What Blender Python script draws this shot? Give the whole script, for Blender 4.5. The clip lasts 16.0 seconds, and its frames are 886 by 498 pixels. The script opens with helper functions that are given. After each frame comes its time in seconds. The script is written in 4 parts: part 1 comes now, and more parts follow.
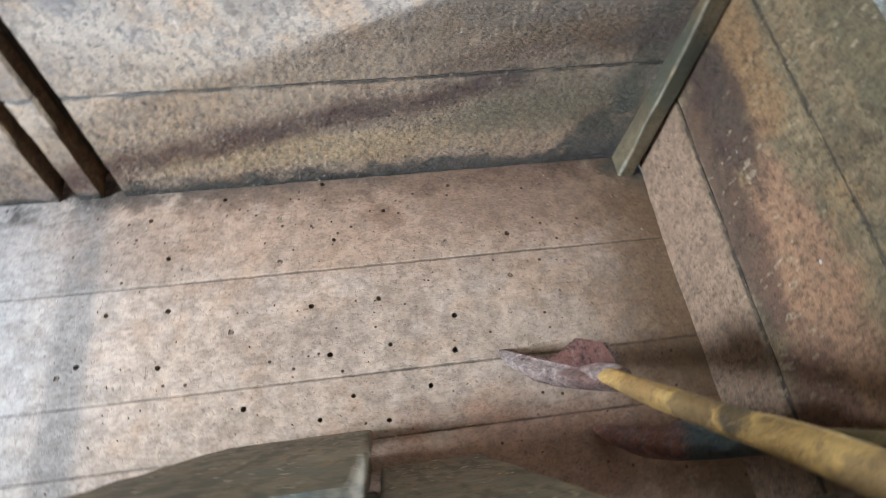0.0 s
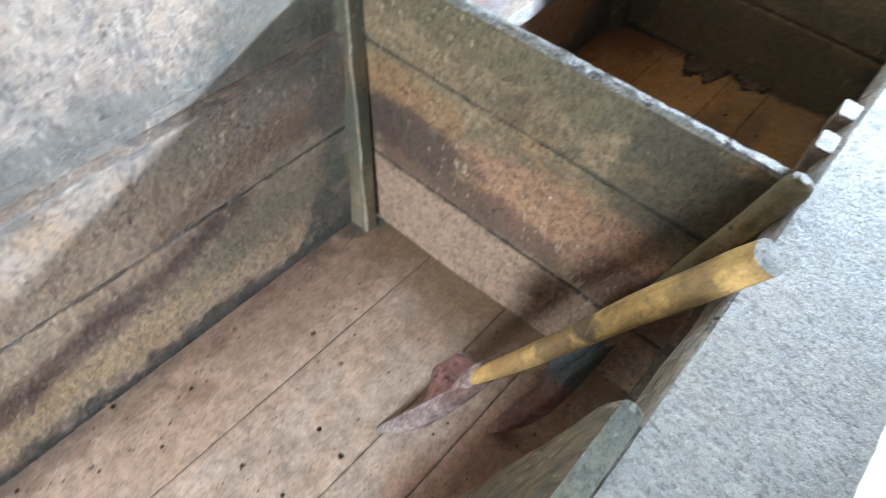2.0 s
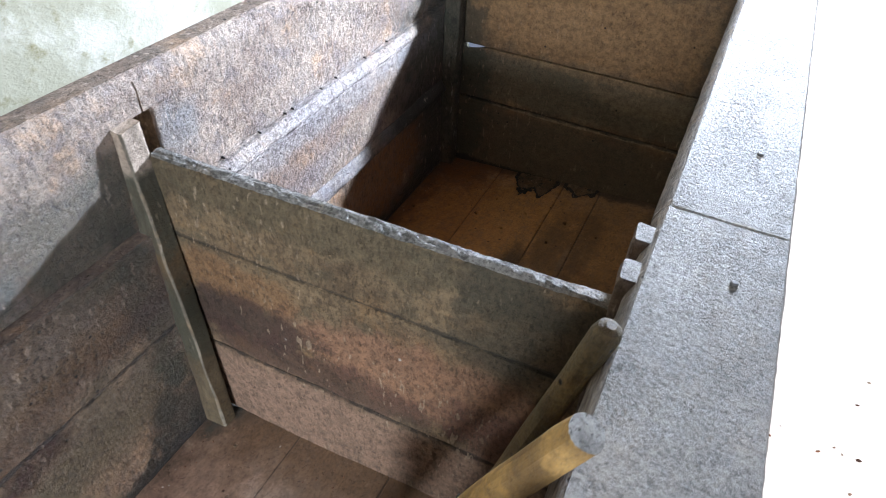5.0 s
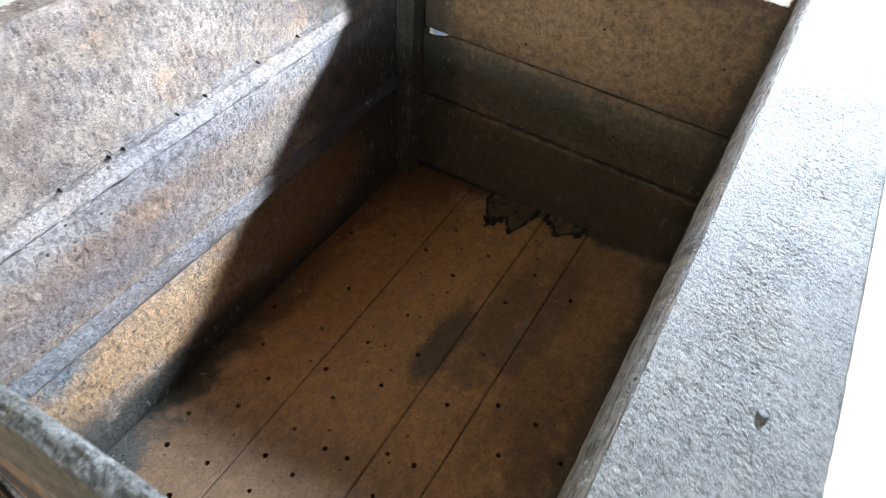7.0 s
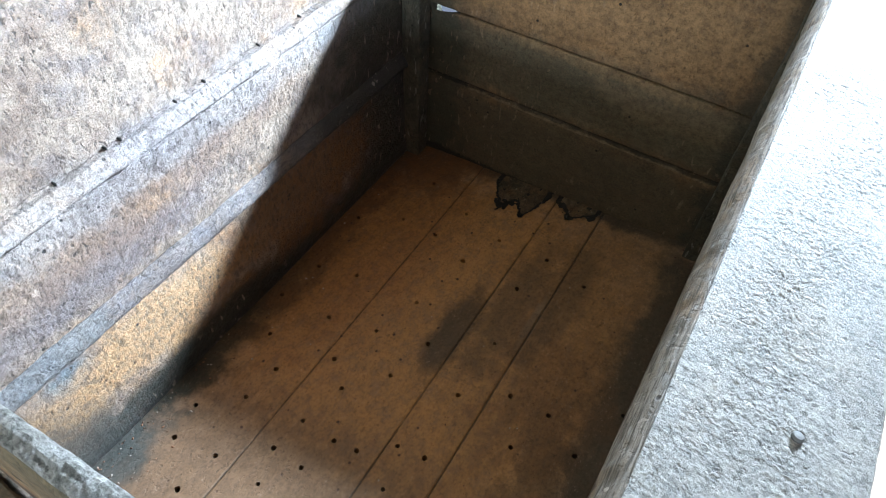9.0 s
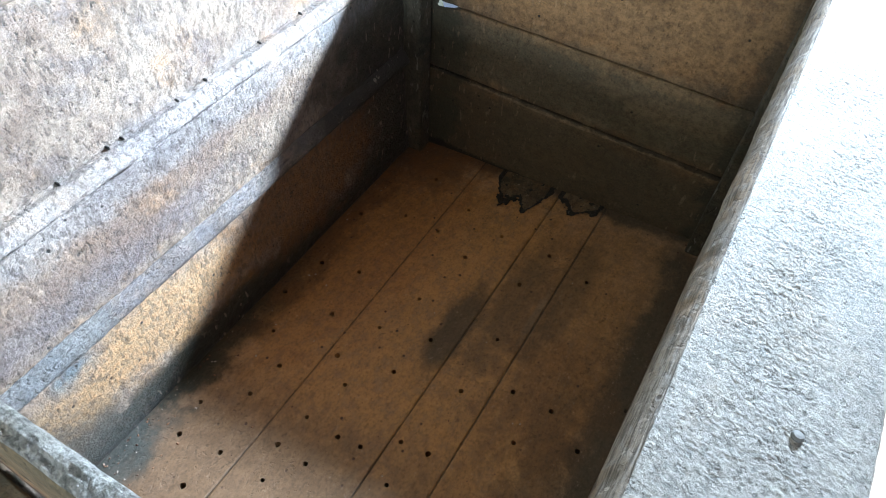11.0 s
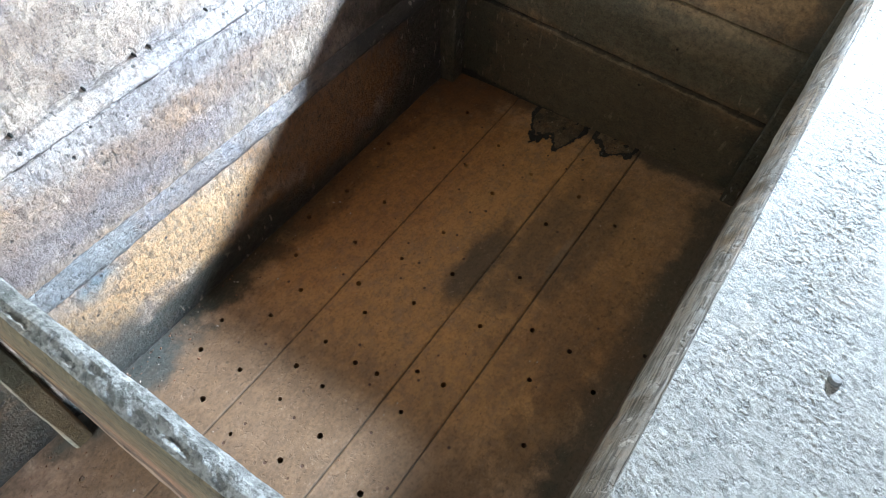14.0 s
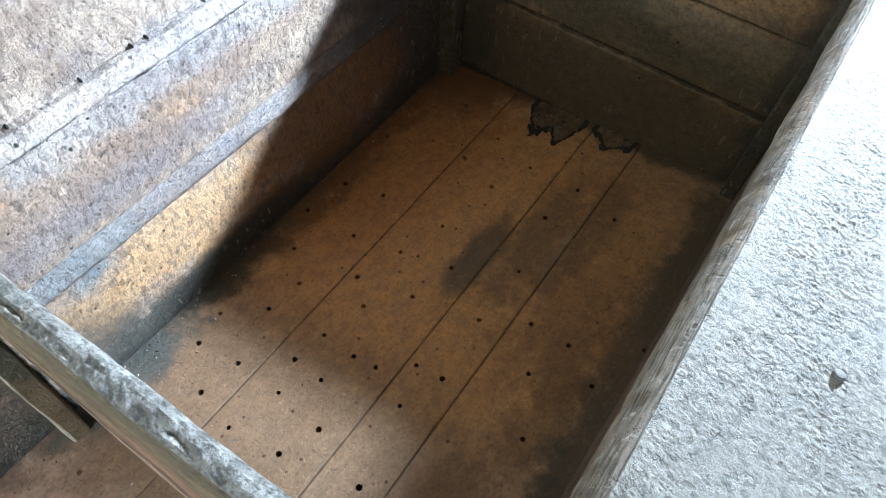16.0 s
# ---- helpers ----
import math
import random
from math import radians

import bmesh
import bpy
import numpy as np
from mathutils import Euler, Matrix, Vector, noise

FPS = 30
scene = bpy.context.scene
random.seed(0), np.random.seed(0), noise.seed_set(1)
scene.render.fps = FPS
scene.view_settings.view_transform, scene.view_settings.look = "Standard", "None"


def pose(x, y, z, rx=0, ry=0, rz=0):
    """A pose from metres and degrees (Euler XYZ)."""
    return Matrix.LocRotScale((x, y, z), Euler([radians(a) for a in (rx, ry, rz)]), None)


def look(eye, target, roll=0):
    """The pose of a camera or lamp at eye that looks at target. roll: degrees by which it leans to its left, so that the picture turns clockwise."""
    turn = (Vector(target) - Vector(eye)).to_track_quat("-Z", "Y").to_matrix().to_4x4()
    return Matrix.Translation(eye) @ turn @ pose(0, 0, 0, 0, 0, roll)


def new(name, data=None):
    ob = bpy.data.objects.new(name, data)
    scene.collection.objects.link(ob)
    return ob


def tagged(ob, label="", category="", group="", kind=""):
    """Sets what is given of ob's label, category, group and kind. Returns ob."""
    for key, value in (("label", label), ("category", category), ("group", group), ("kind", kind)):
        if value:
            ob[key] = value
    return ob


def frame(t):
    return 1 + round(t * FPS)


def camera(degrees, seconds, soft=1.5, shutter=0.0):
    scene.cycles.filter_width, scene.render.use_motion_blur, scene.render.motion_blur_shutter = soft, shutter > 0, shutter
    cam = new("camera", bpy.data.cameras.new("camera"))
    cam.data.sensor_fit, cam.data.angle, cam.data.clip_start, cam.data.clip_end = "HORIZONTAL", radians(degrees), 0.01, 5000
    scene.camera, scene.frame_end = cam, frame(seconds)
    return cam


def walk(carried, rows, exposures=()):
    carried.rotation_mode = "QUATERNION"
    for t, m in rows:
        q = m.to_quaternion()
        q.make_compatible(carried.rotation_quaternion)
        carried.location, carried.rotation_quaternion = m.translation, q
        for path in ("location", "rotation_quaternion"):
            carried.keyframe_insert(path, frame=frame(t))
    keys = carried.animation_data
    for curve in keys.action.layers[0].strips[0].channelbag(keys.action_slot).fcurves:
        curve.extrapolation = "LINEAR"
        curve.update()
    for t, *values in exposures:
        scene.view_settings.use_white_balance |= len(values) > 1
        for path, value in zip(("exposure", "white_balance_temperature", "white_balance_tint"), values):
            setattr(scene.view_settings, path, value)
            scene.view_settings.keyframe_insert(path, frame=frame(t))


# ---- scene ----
cam = camera(69.3, 16.0, soft=0.55, shutter=0.4)
PATH = [
    (0, (-0.639, -0.637, 1.167), (-0.398, 0.339, -0.562), 6.6),
    (0.5, (-0.781, -0.636, 1.184), (-0.251, 0.264, -0.521), 6.1),
    (1, (-0.83, -0.645, 1.191), (-0.128, 0.208, -0.477), 4.9),
    (1.5, (-0.769, -0.653, 1.197), (-0.084, 0.247, -0.452), -0.4),
    (2, (-0.735, -0.65, 1.212), (0.247, 0.165, -0.327), 1.9),
    (2.5, (-0.737, -0.641, 1.231), (0.459, 0.08, -0.201), 0.8),
    (3, (-0.717, -0.641, 1.248), (0.657, -0.011, -0.062), 1.6),
    (3.2, (-0.716, -0.643, 1.252), (0.674, 0.001, -0.035), 1.4),
    (5.3, (-0.535, -0.696, 1.223), (0.827, 0.017, -0.057), -2.2),
    (5.5, (-0.455, -0.717, 1.219), (0.849, 0.05, -0.09), -3.2),
    (6, (-0.32, -0.748, 1.212), (0.911, 0.078, -0.13), -2.3),
    (6.5, (-0.164, -0.708, 1.185), (1.024, 0.133, -0.187), -2.2),
    (7, (-0.012, -0.648, 1.185), (1.176, 0.073, -0.254), -0.2),
    (7.5, (0.025, -0.62, 1.174), (1.192, 0.062, -0.3), 0.2),
    (8, (0.03, -0.622, 1.173), (1.169, 0.111, -0.298), -1.3),
    (8.5, (0.032, -0.625, 1.173), (1.148, 0.098, -0.321), -1.9),
    (9, (0.03, -0.625, 1.175), (1.149, 0.093, -0.319), -1.7),
    (11.5, (0.034, -0.625, 1.181), (1.128, 0.09, -0.333), -2.3),
    (12, (0.032, -0.622, 1.169), (1.081, 0.083, -0.38), -0.8),
    (12.5, (0.031, -0.62, 1.155), (1.004, 0.1, -0.436), -1.7),
    (13, (0.03, -0.62, 1.151), (0.97, 0.085, -0.467), -1.7),
    (13.5, (0.029, -0.621, 1.15), (0.966, 0.088, -0.468), -1.9),
    (14, (0.029, -0.622, 1.151), (0.973, 0.083, -0.465), -1.8),
    (14.5, (0.027, -0.62, 1.153), (0.988, 0.09, -0.451), -1.6),
    (15, (0.028, -0.622, 1.153), (0.971, 0.088, -0.461), -2.0),
    (15.5, (0.028, -0.619, 1.15), (0.967, 0.084, -0.47), -1.6),
    (16, (0.029, -0.618, 1.147), (0.965, 0.072, -0.481), -1.4),
]
LEVEL = pose(0, 0, 0, -4)
walk(cam, [(t, LEVEL @ look(eye, target, roll)) for t, eye, target, roll in PATH], exposures=[(0, 0.1, 6200, 8), (1.5, 0.15, 6200, 8), (2.0, 0.25, 6250, 9), (2.5, 0.15, 6350, 10), (3.2, -0.35, 6450, 13), (5.3, -0.5, 6600, 18), (6.3, -0.5, 6600, 18), (7.0, -0.4, 6500, 13), (8.0, -0.1, 6350, 9), (12.0, 0.0, 6300, 8), (13.0, 0.1, 6300, 8), (16, 0.1, 6300, 8)])

# ---- world, sun and two added area lamps ----
world = bpy.data.worlds.new("sky")
scene.world = world
world.use_nodes = True
wn = world.node_tree
wn.nodes.clear()
sky = wn.nodes.new("ShaderNodeTexSky")
sky.sky_type = "NISHITA"
sky.sun_disc = False
sky.sun_elevation, sky.sun_rotation = radians(60), radians(209)
sky_bg = wn.nodes.new("ShaderNodeBackground")
sky_bg.inputs["Strength"].default_value = 0.145
sky_out = wn.nodes.new("ShaderNodeOutputWorld")
wn.links.new(sky.outputs[0], sky_bg.inputs[0])
wn.links.new(sky_bg.outputs[0], sky_out.inputs[0])

sun = new("sun", bpy.data.lights.new("sun", "SUN"))
sun.data.energy, sun.data.angle, sun.data.color = 5.0, radians(0.6), (1.0, 0.95, 0.87)
sun.matrix_world = look((0, 0, 0), (0.28, 0.5, -1.0))


def added_light(name, eye, target, size, watts, color, spread):
    data = bpy.data.lights.new(name, "AREA")
    data.shape, data.size, data.size_y = "RECTANGLE", size[0], size[1]
    data.energy, data.color, data.spread = watts, color, radians(spread)
    ob = new(name, data)
    ob.matrix_world = look(eye, target)
    return ob


# Added lamp, placed to cast the end wall's shadow; no window is built.
added_light("added_right_light", (2.34, -0.82, 1.50), (0.52, 0.12, 0.60), (0.15, 0.09), 82, (0.68, 0.83, 1.0), 76)
# Added fill lamp that brightens the left compartment; its source is unseen.
added_light("added_left_light", (-2.9, -0.60, 1.22), (-0.60, -0.18, 0.14), (0.6, 0.5), 26, (0.80, 0.915, 1.0), 66)


# ---- materials ----
class Mat:
    """A small builder of node materials."""

    def __init__(self, name):
        self.m = bpy.data.materials.new(name)
        self.m.use_nodes = True
        self.t = self.m.node_tree
        self.b = self.t.nodes["Principled BSDF"]
        tc = self.n("ShaderNodeTexCoord")
        self.co = tc.outputs["Object"]
        self.rnd = self.n("ShaderNodeObjectInfo").outputs["Random"]

    def n(self, kind, **props):
        node = self.t.nodes.new(kind)
        for k, v in props.items():
            if k == "operation":
                node.operation = v
            elif k == "blend_type":
                node.blend_type = v
            elif k == "data_type":
                node.data_type = v
        return node

    def put(self, socket, value):
        if isinstance(value, bpy.types.NodeSocket):
            self.t.links.new(value, socket)
        elif isinstance(value, tuple) and len(value) == 3 and socket.type == "RGBA":
            socket.default_value = (*value, 1)
        else:
            socket.default_value = value

    def math(self, op, a, b=0.0):
        node = self.n("ShaderNodeMath", operation=op)
        self.put(node.inputs[0], a)
        self.put(node.inputs[1], b)
        return node.outputs[0]

    def stretch(self, scale, offset=(0, 0, 0), shift=None):
        node = self.n("ShaderNodeMapping")
        node.inputs["Scale"].default_value = scale
        node.inputs["Location"].default_value = offset
        self.put(node.inputs["Vector"], self.co)
        if shift is None:
            return node.outputs[0]
        add = self.n("ShaderNodeVectorMath", operation="ADD")
        self.put(add.inputs[0], node.outputs[0])
        self.put(add.inputs[1], shift)
        return add.outputs[0]

    def noise(self, scale, detail=4.0, rough=0.6, vec=None, distort=0.0):
        node = self.n("ShaderNodeTexNoise")
        self.put(node.inputs["Vector"], self.co if vec is None else vec)
        node.inputs["Scale"].default_value = scale
        node.inputs["Detail"].default_value = detail
        node.inputs["Roughness"].default_value = rough
        node.inputs["Distortion"].default_value = distort
        return node.outputs["Fac"]

    def ramp(self, fac, lo, hi, to_lo=0.0, to_hi=1.0, smooth=True):
        node = self.n("ShaderNodeMapRange")
        node.interpolation_type = "SMOOTHSTEP" if smooth else "LINEAR"
        self.put(node.inputs["Value"], fac)
        for key, v in (("From Min", lo), ("From Max", hi), ("To Min", to_lo), ("To Max", to_hi)):
            node.inputs[key].default_value = v
        return node.outputs["Result"]

    def mix(self, fac, a, b, blend="MIX"):
        node = self.n("ShaderNodeMix", data_type="RGBA", blend_type=blend)
        self.put(node.inputs["Factor"], fac)
        self.put(node.inputs[6], a)
        self.put(node.inputs[7], b)
        return node.outputs[2]

    def blob(self, centre, radii, ragged=0.35, scale=14.0, edge=0.5):
        """1 inside a ragged ellipsoid, falling to 0 outside."""
        sub = self.n("ShaderNodeVectorMath", operation="SUBTRACT")
        self.put(sub.inputs[0], self.co)
        sub.inputs[1].default_value = centre
        div = self.n("ShaderNodeVectorMath", operation="DIVIDE")
        self.put(div.inputs[0], sub.outputs[0])
        div.inputs[1].default_value = radii
        size = self.n("ShaderNodeVectorMath", operation="LENGTH")
        self.put(size.inputs[0], div.outputs[0])
        wob = self.math("MULTIPLY", self.math("SUBTRACT", self.noise(scale, 6, 0.65), 0.5), ragged * 4)
        return self.ramp(self.math("ADD", size.outputs["Value"], wob), 1.0 + edge / 2, 1.0 - edge / 2)

    def lum(self, color):
        node = self.n("ShaderNodeRGBToBW")
        self.put(node.inputs[0], color)
        return node.outputs[0]

    def xyz(self):
        node = self.n("ShaderNodeSeparateXYZ")
        self.put(node.inputs[0], self.co)
        return node.outputs

    def bump(self, height, strength=0.5, distance=0.003, under=None):
        node = self.n("ShaderNodeBump")
        node.inputs["Strength"].default_value = strength
        node.inputs["Distance"].default_value = distance
        self.put(node.inputs["Height"], height)
        if under is not None:
            self.put(node.inputs["Normal"], under)
        return node.outputs[0]

    def done(self, color, rough, normal=None, metal=0.0, spec=0.5):
        self.put(self.b.inputs["Base Color"], color)
        self.put(self.b.inputs["Roughness"], rough)
        self.put(self.b.inputs["Metallic"], metal)
        self.b.inputs["Specular IOR Level"].default_value = spec
        if normal is not None:
            self.put(self.b.inputs["Normal"], normal)
        return self.m


def old_wood(name, light, dark, mould, along=0, mould_amount=0.5, pit=0.5, rough=0.75, grain=0.3, spec=0.35, tints=(), speck=(0.02, 0.018, 0.016), relief=0.004, chips=1.0, sharp=0.5, mottle=1.0, warmth=0.5, crumbly=0.62, flake=0.0, flake_size=55.0, pits=0.7, flecks=0.35, seams=(), bands=(), blotch=0.35, patch_scale=14.0, shards=0.0, shard_shape=(1.0, 0.7, 1.0), shard_dirt_shade=0.8, shard_relief=0.0035, fibres=30.0):
    """Weathered fermenting-box timber: mottled chips and crumbs over a weak grain, mould clouds, pits and placed tints
    of stain and painted light and shade.
    """
    w = Mat(name)
    comb = w.n("ShaderNodeCombineXYZ")
    for i in range(3):
        w.put(comb.inputs[i], w.math("MULTIPLY", w.rnd, 17.0 + 9 * i))
    sc = [fibres, fibres, fibres]
    sc[along] = fibres / 10
    fibre = w.noise(1.6, 5, 0.65, w.stretch(tuple(sc), shift=comb.outputs[0]), 0.6)
    cloud = w.noise(4.5, 8, 0.7, w.stretch((1, 1, 1), shift=comb.outputs[0]))
    hue = w.noise(9.0, 6, 0.7, w.stretch((1, 1, 1), (3.1, 7.7, 1.3)))
    flat = [1.0, 1.0, 1.0]
    flat[along] = 0.85
    spots = w.noise(64 * chips, 9, 0.74, w.stretch(tuple(flat)))
    grit = w.noise(230 * chips, 6, 0.72, w.stretch(tuple(flat), (1.7, 0.3, 5.1)))
    upright = [0.8, 0.8, 0.8]
    upright[2] = 0.55
    pitn = w.noise(165 * chips, 3, 0.55, w.stretch(tuple(upright), (4.2, 6.6, 1.9)))
    nick = w.noise(105 * chips, 2, 0.5, w.stretch((0.9, 0.9, 0.3), (7.2, 3.6, 2.8)))
    gate = w.ramp(w.noise(6.0, 6, 0.7, w.stretch((1, 1, 1), (8.8, 0.4, 3.3))), 0.44, 0.58)
    crumbs = w.n("ShaderNodeTexVoronoi")
    w.put(crumbs.inputs["Vector"], w.stretch((1, 1, 1), (9.1, 2.2, 4.4)))
    crumbs.inputs["Scale"].default_value = 24.0
    patch = w.noise(patch_scale, 7, 0.72, w.stretch((1, 1, 1), (5.5, 1.1, 8.3)))
    col = w.mix(w.ramp(cloud, 0.36, 0.6), dark, light)
    warm = (min(1, light[0] * 1.1), light[1] * 0.86, light[2] * 0.62)
    col = w.mix(w.math("MULTIPLY", w.ramp(hue, 0.5, 0.64), warmth), col, warm)
    col = w.mix(w.math("MULTIPLY", w.ramp(patch, 0.5, 0.62), mould_amount), col, mould)
    wide = w.noise(2.4, 7, 0.72, w.stretch((1, 1, 1), (1.9, 6.3, 2.7)))
    col = w.mix(w.math("MULTIPLY", w.ramp(wide, 0.53, 0.62), blotch), col, tuple(c * 0.42 for c in dark))
    for tint, amount, centre, radii, ragged in tints:
        mask = w.math("MULTIPLY", w.blob(centre, radii, ragged, 16.0, sharp), w.ramp(spots, 0.25, 0.55, 0.75, 1.0))
        col = w.mix(w.math("MULTIPLY", mask, amount), col, tint)
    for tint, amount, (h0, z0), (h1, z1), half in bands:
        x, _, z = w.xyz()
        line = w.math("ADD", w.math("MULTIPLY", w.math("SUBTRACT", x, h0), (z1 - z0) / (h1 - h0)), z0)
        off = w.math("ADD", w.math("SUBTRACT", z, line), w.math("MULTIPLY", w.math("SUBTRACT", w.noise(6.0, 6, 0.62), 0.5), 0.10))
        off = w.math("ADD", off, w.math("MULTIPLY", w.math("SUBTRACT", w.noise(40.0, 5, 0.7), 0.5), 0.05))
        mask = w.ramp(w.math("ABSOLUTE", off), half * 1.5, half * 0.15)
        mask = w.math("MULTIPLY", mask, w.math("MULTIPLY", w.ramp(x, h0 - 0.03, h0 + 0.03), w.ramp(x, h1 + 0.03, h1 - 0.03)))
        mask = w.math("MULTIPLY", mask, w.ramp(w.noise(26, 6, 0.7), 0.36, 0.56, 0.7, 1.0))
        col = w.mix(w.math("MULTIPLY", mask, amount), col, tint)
    col = w.mix(w.math("MULTIPLY", w.ramp(fibre, 0.45, 0.62), grain), col, tuple(c * 0.5 for c in dark))
    col = w.mix(w.math("MULTIPLY", w.math("MULTIPLY", w.ramp(grit, 0.58, 0.68), w.ramp(patch, 0.42, 0.58)), 0.25 * mottle), col, tuple(min(1, c * 1.35 + 0.05) for c in light))
    for axis, at, half, amount in seams:
        off = w.math("ABSOLUTE", w.math("SUBTRACT", w.xyz()[axis], at))
        off = w.math("ADD", off, w.math("MULTIPLY", w.math("SUBTRACT", w.noise(20.0, 7, 0.72), 0.5), half * 3.5))
        col = w.mix(w.math("MULTIPLY", w.ramp(off, half, half * 0.2), amount), col, (0.018, 0.019, 0.017))
    crumb = w.math("MULTIPLY", w.ramp(crumbs.outputs["Distance"], 0.10, 0.05), w.ramp(w.lum(crumbs.outputs["Color"]), crumbly, crumbly + 0.04))
    col = w.mix(crumb, col, speck)
    col = w.mix(w.math("MULTIPLY", w.math("MULTIPLY", w.ramp(nick, 0.645, 0.67), w.ramp(wide, 0.56, 0.44)), min(1.0, flecks * 2.2)), col, tuple(min(1, c * 1.4 + 0.08) for c in light))
    value = w.math("MULTIPLY", w.ramp(spots, 0.36, 0.62, 1 - 0.36 * mottle, 1 + 0.22 * mottle), w.ramp(grit, 0.34, 0.54, 1 - 0.36 * mottle, 1 + 0.05 * mottle))
    pitted = w.math("SUBTRACT", 1.0, w.math("MULTIPLY", w.math("MULTIPLY", w.ramp(pitn, 0.375, 0.345), gate), 0.8 * pits))
    hsv = w.n("ShaderNodeHueSaturation")
    w.put(hsv.inputs["Value"], w.math("MULTIPLY", w.math("MULTIPLY", value, pitted), w.ramp(w.rnd, 0, 1, 0.92, 1.12, False)))
    w.put(hsv.inputs["Color"], col)
    coarse = w.bump(w.math("ADD", w.math("MULTIPLY", spots, pit * 1.7), w.math("MULTIPLY", fibre, 0.3)), 1.0, relief)
    tiny = w.bump(w.math("SUBTRACT", w.math("ADD", w.math("MULTIPLY", grit, pit), w.ramp(pitn, 0.33, 0.43, -0.9 * pits, 0.0)), w.math("MULTIPLY", crumb, 0.6)), 1.0, relief * 0.7, coarse)
    if flake > 0:
        plates = w.math("SNAP", w.noise(flake_size, 5, 0.62, w.stretch(tuple(flat), (2.3, 8.1, 0.7)), 0.5), 0.055)
        tiny = w.bump(plates, 1.0, 0.03 * flake, tiny)
    if shards > 0:
        warp = w.n("ShaderNodeVectorMath", operation="ADD")
        jitter = w.n("ShaderNodeTexNoise")
        jitter.inputs["Scale"].default_value = 1.1
        jitter.inputs["Detail"].default_value = 4.0
        fine = w.stretch(tuple(shards * k for k in shard_shape))
        w.put(jitter.inputs["Vector"], fine)
        w.put(warp.inputs[0], fine)
        w.put(warp.inputs[1], w.mix(0.5, jitter.outputs["Color"], jitter.outputs["Color"], "ADD"))
        cell = w.n("ShaderNodeTexVoronoi")
        cell.inputs["Scale"].default_value = 1.0
        w.put(cell.inputs["Vector"], warp.outputs[0])
        lift = w.math("SUBTRACT", w.lum(cell.outputs["Color"]), w.math("MULTIPLY", cell.outputs["Distance"], 0.12))
        tiny = w.bump(lift, 1.0, shard_relief, tiny)
        # Low shards coloured darker: crevice dirt plus painted micro-shadow.
        dirt_shade = w.math("MULTIPLY", w.ramp(lift, 0.30, 0.22), w.ramp(w.noise(30.0, 5, 0.7), 0.36, 0.52, 0.35, 1.0))
        w.put(hsv.inputs["Color"], w.mix(w.math("MULTIPLY", dirt_shade, shard_dirt_shade), col, tuple(c * 0.25 for c in dark)))
    r = w.ramp(spots, 0.3, 0.7, rough - 0.12, min(1.0, rough + 0.12))
    return w.done(hsv.outputs[0], r, tiny, spec=spec)


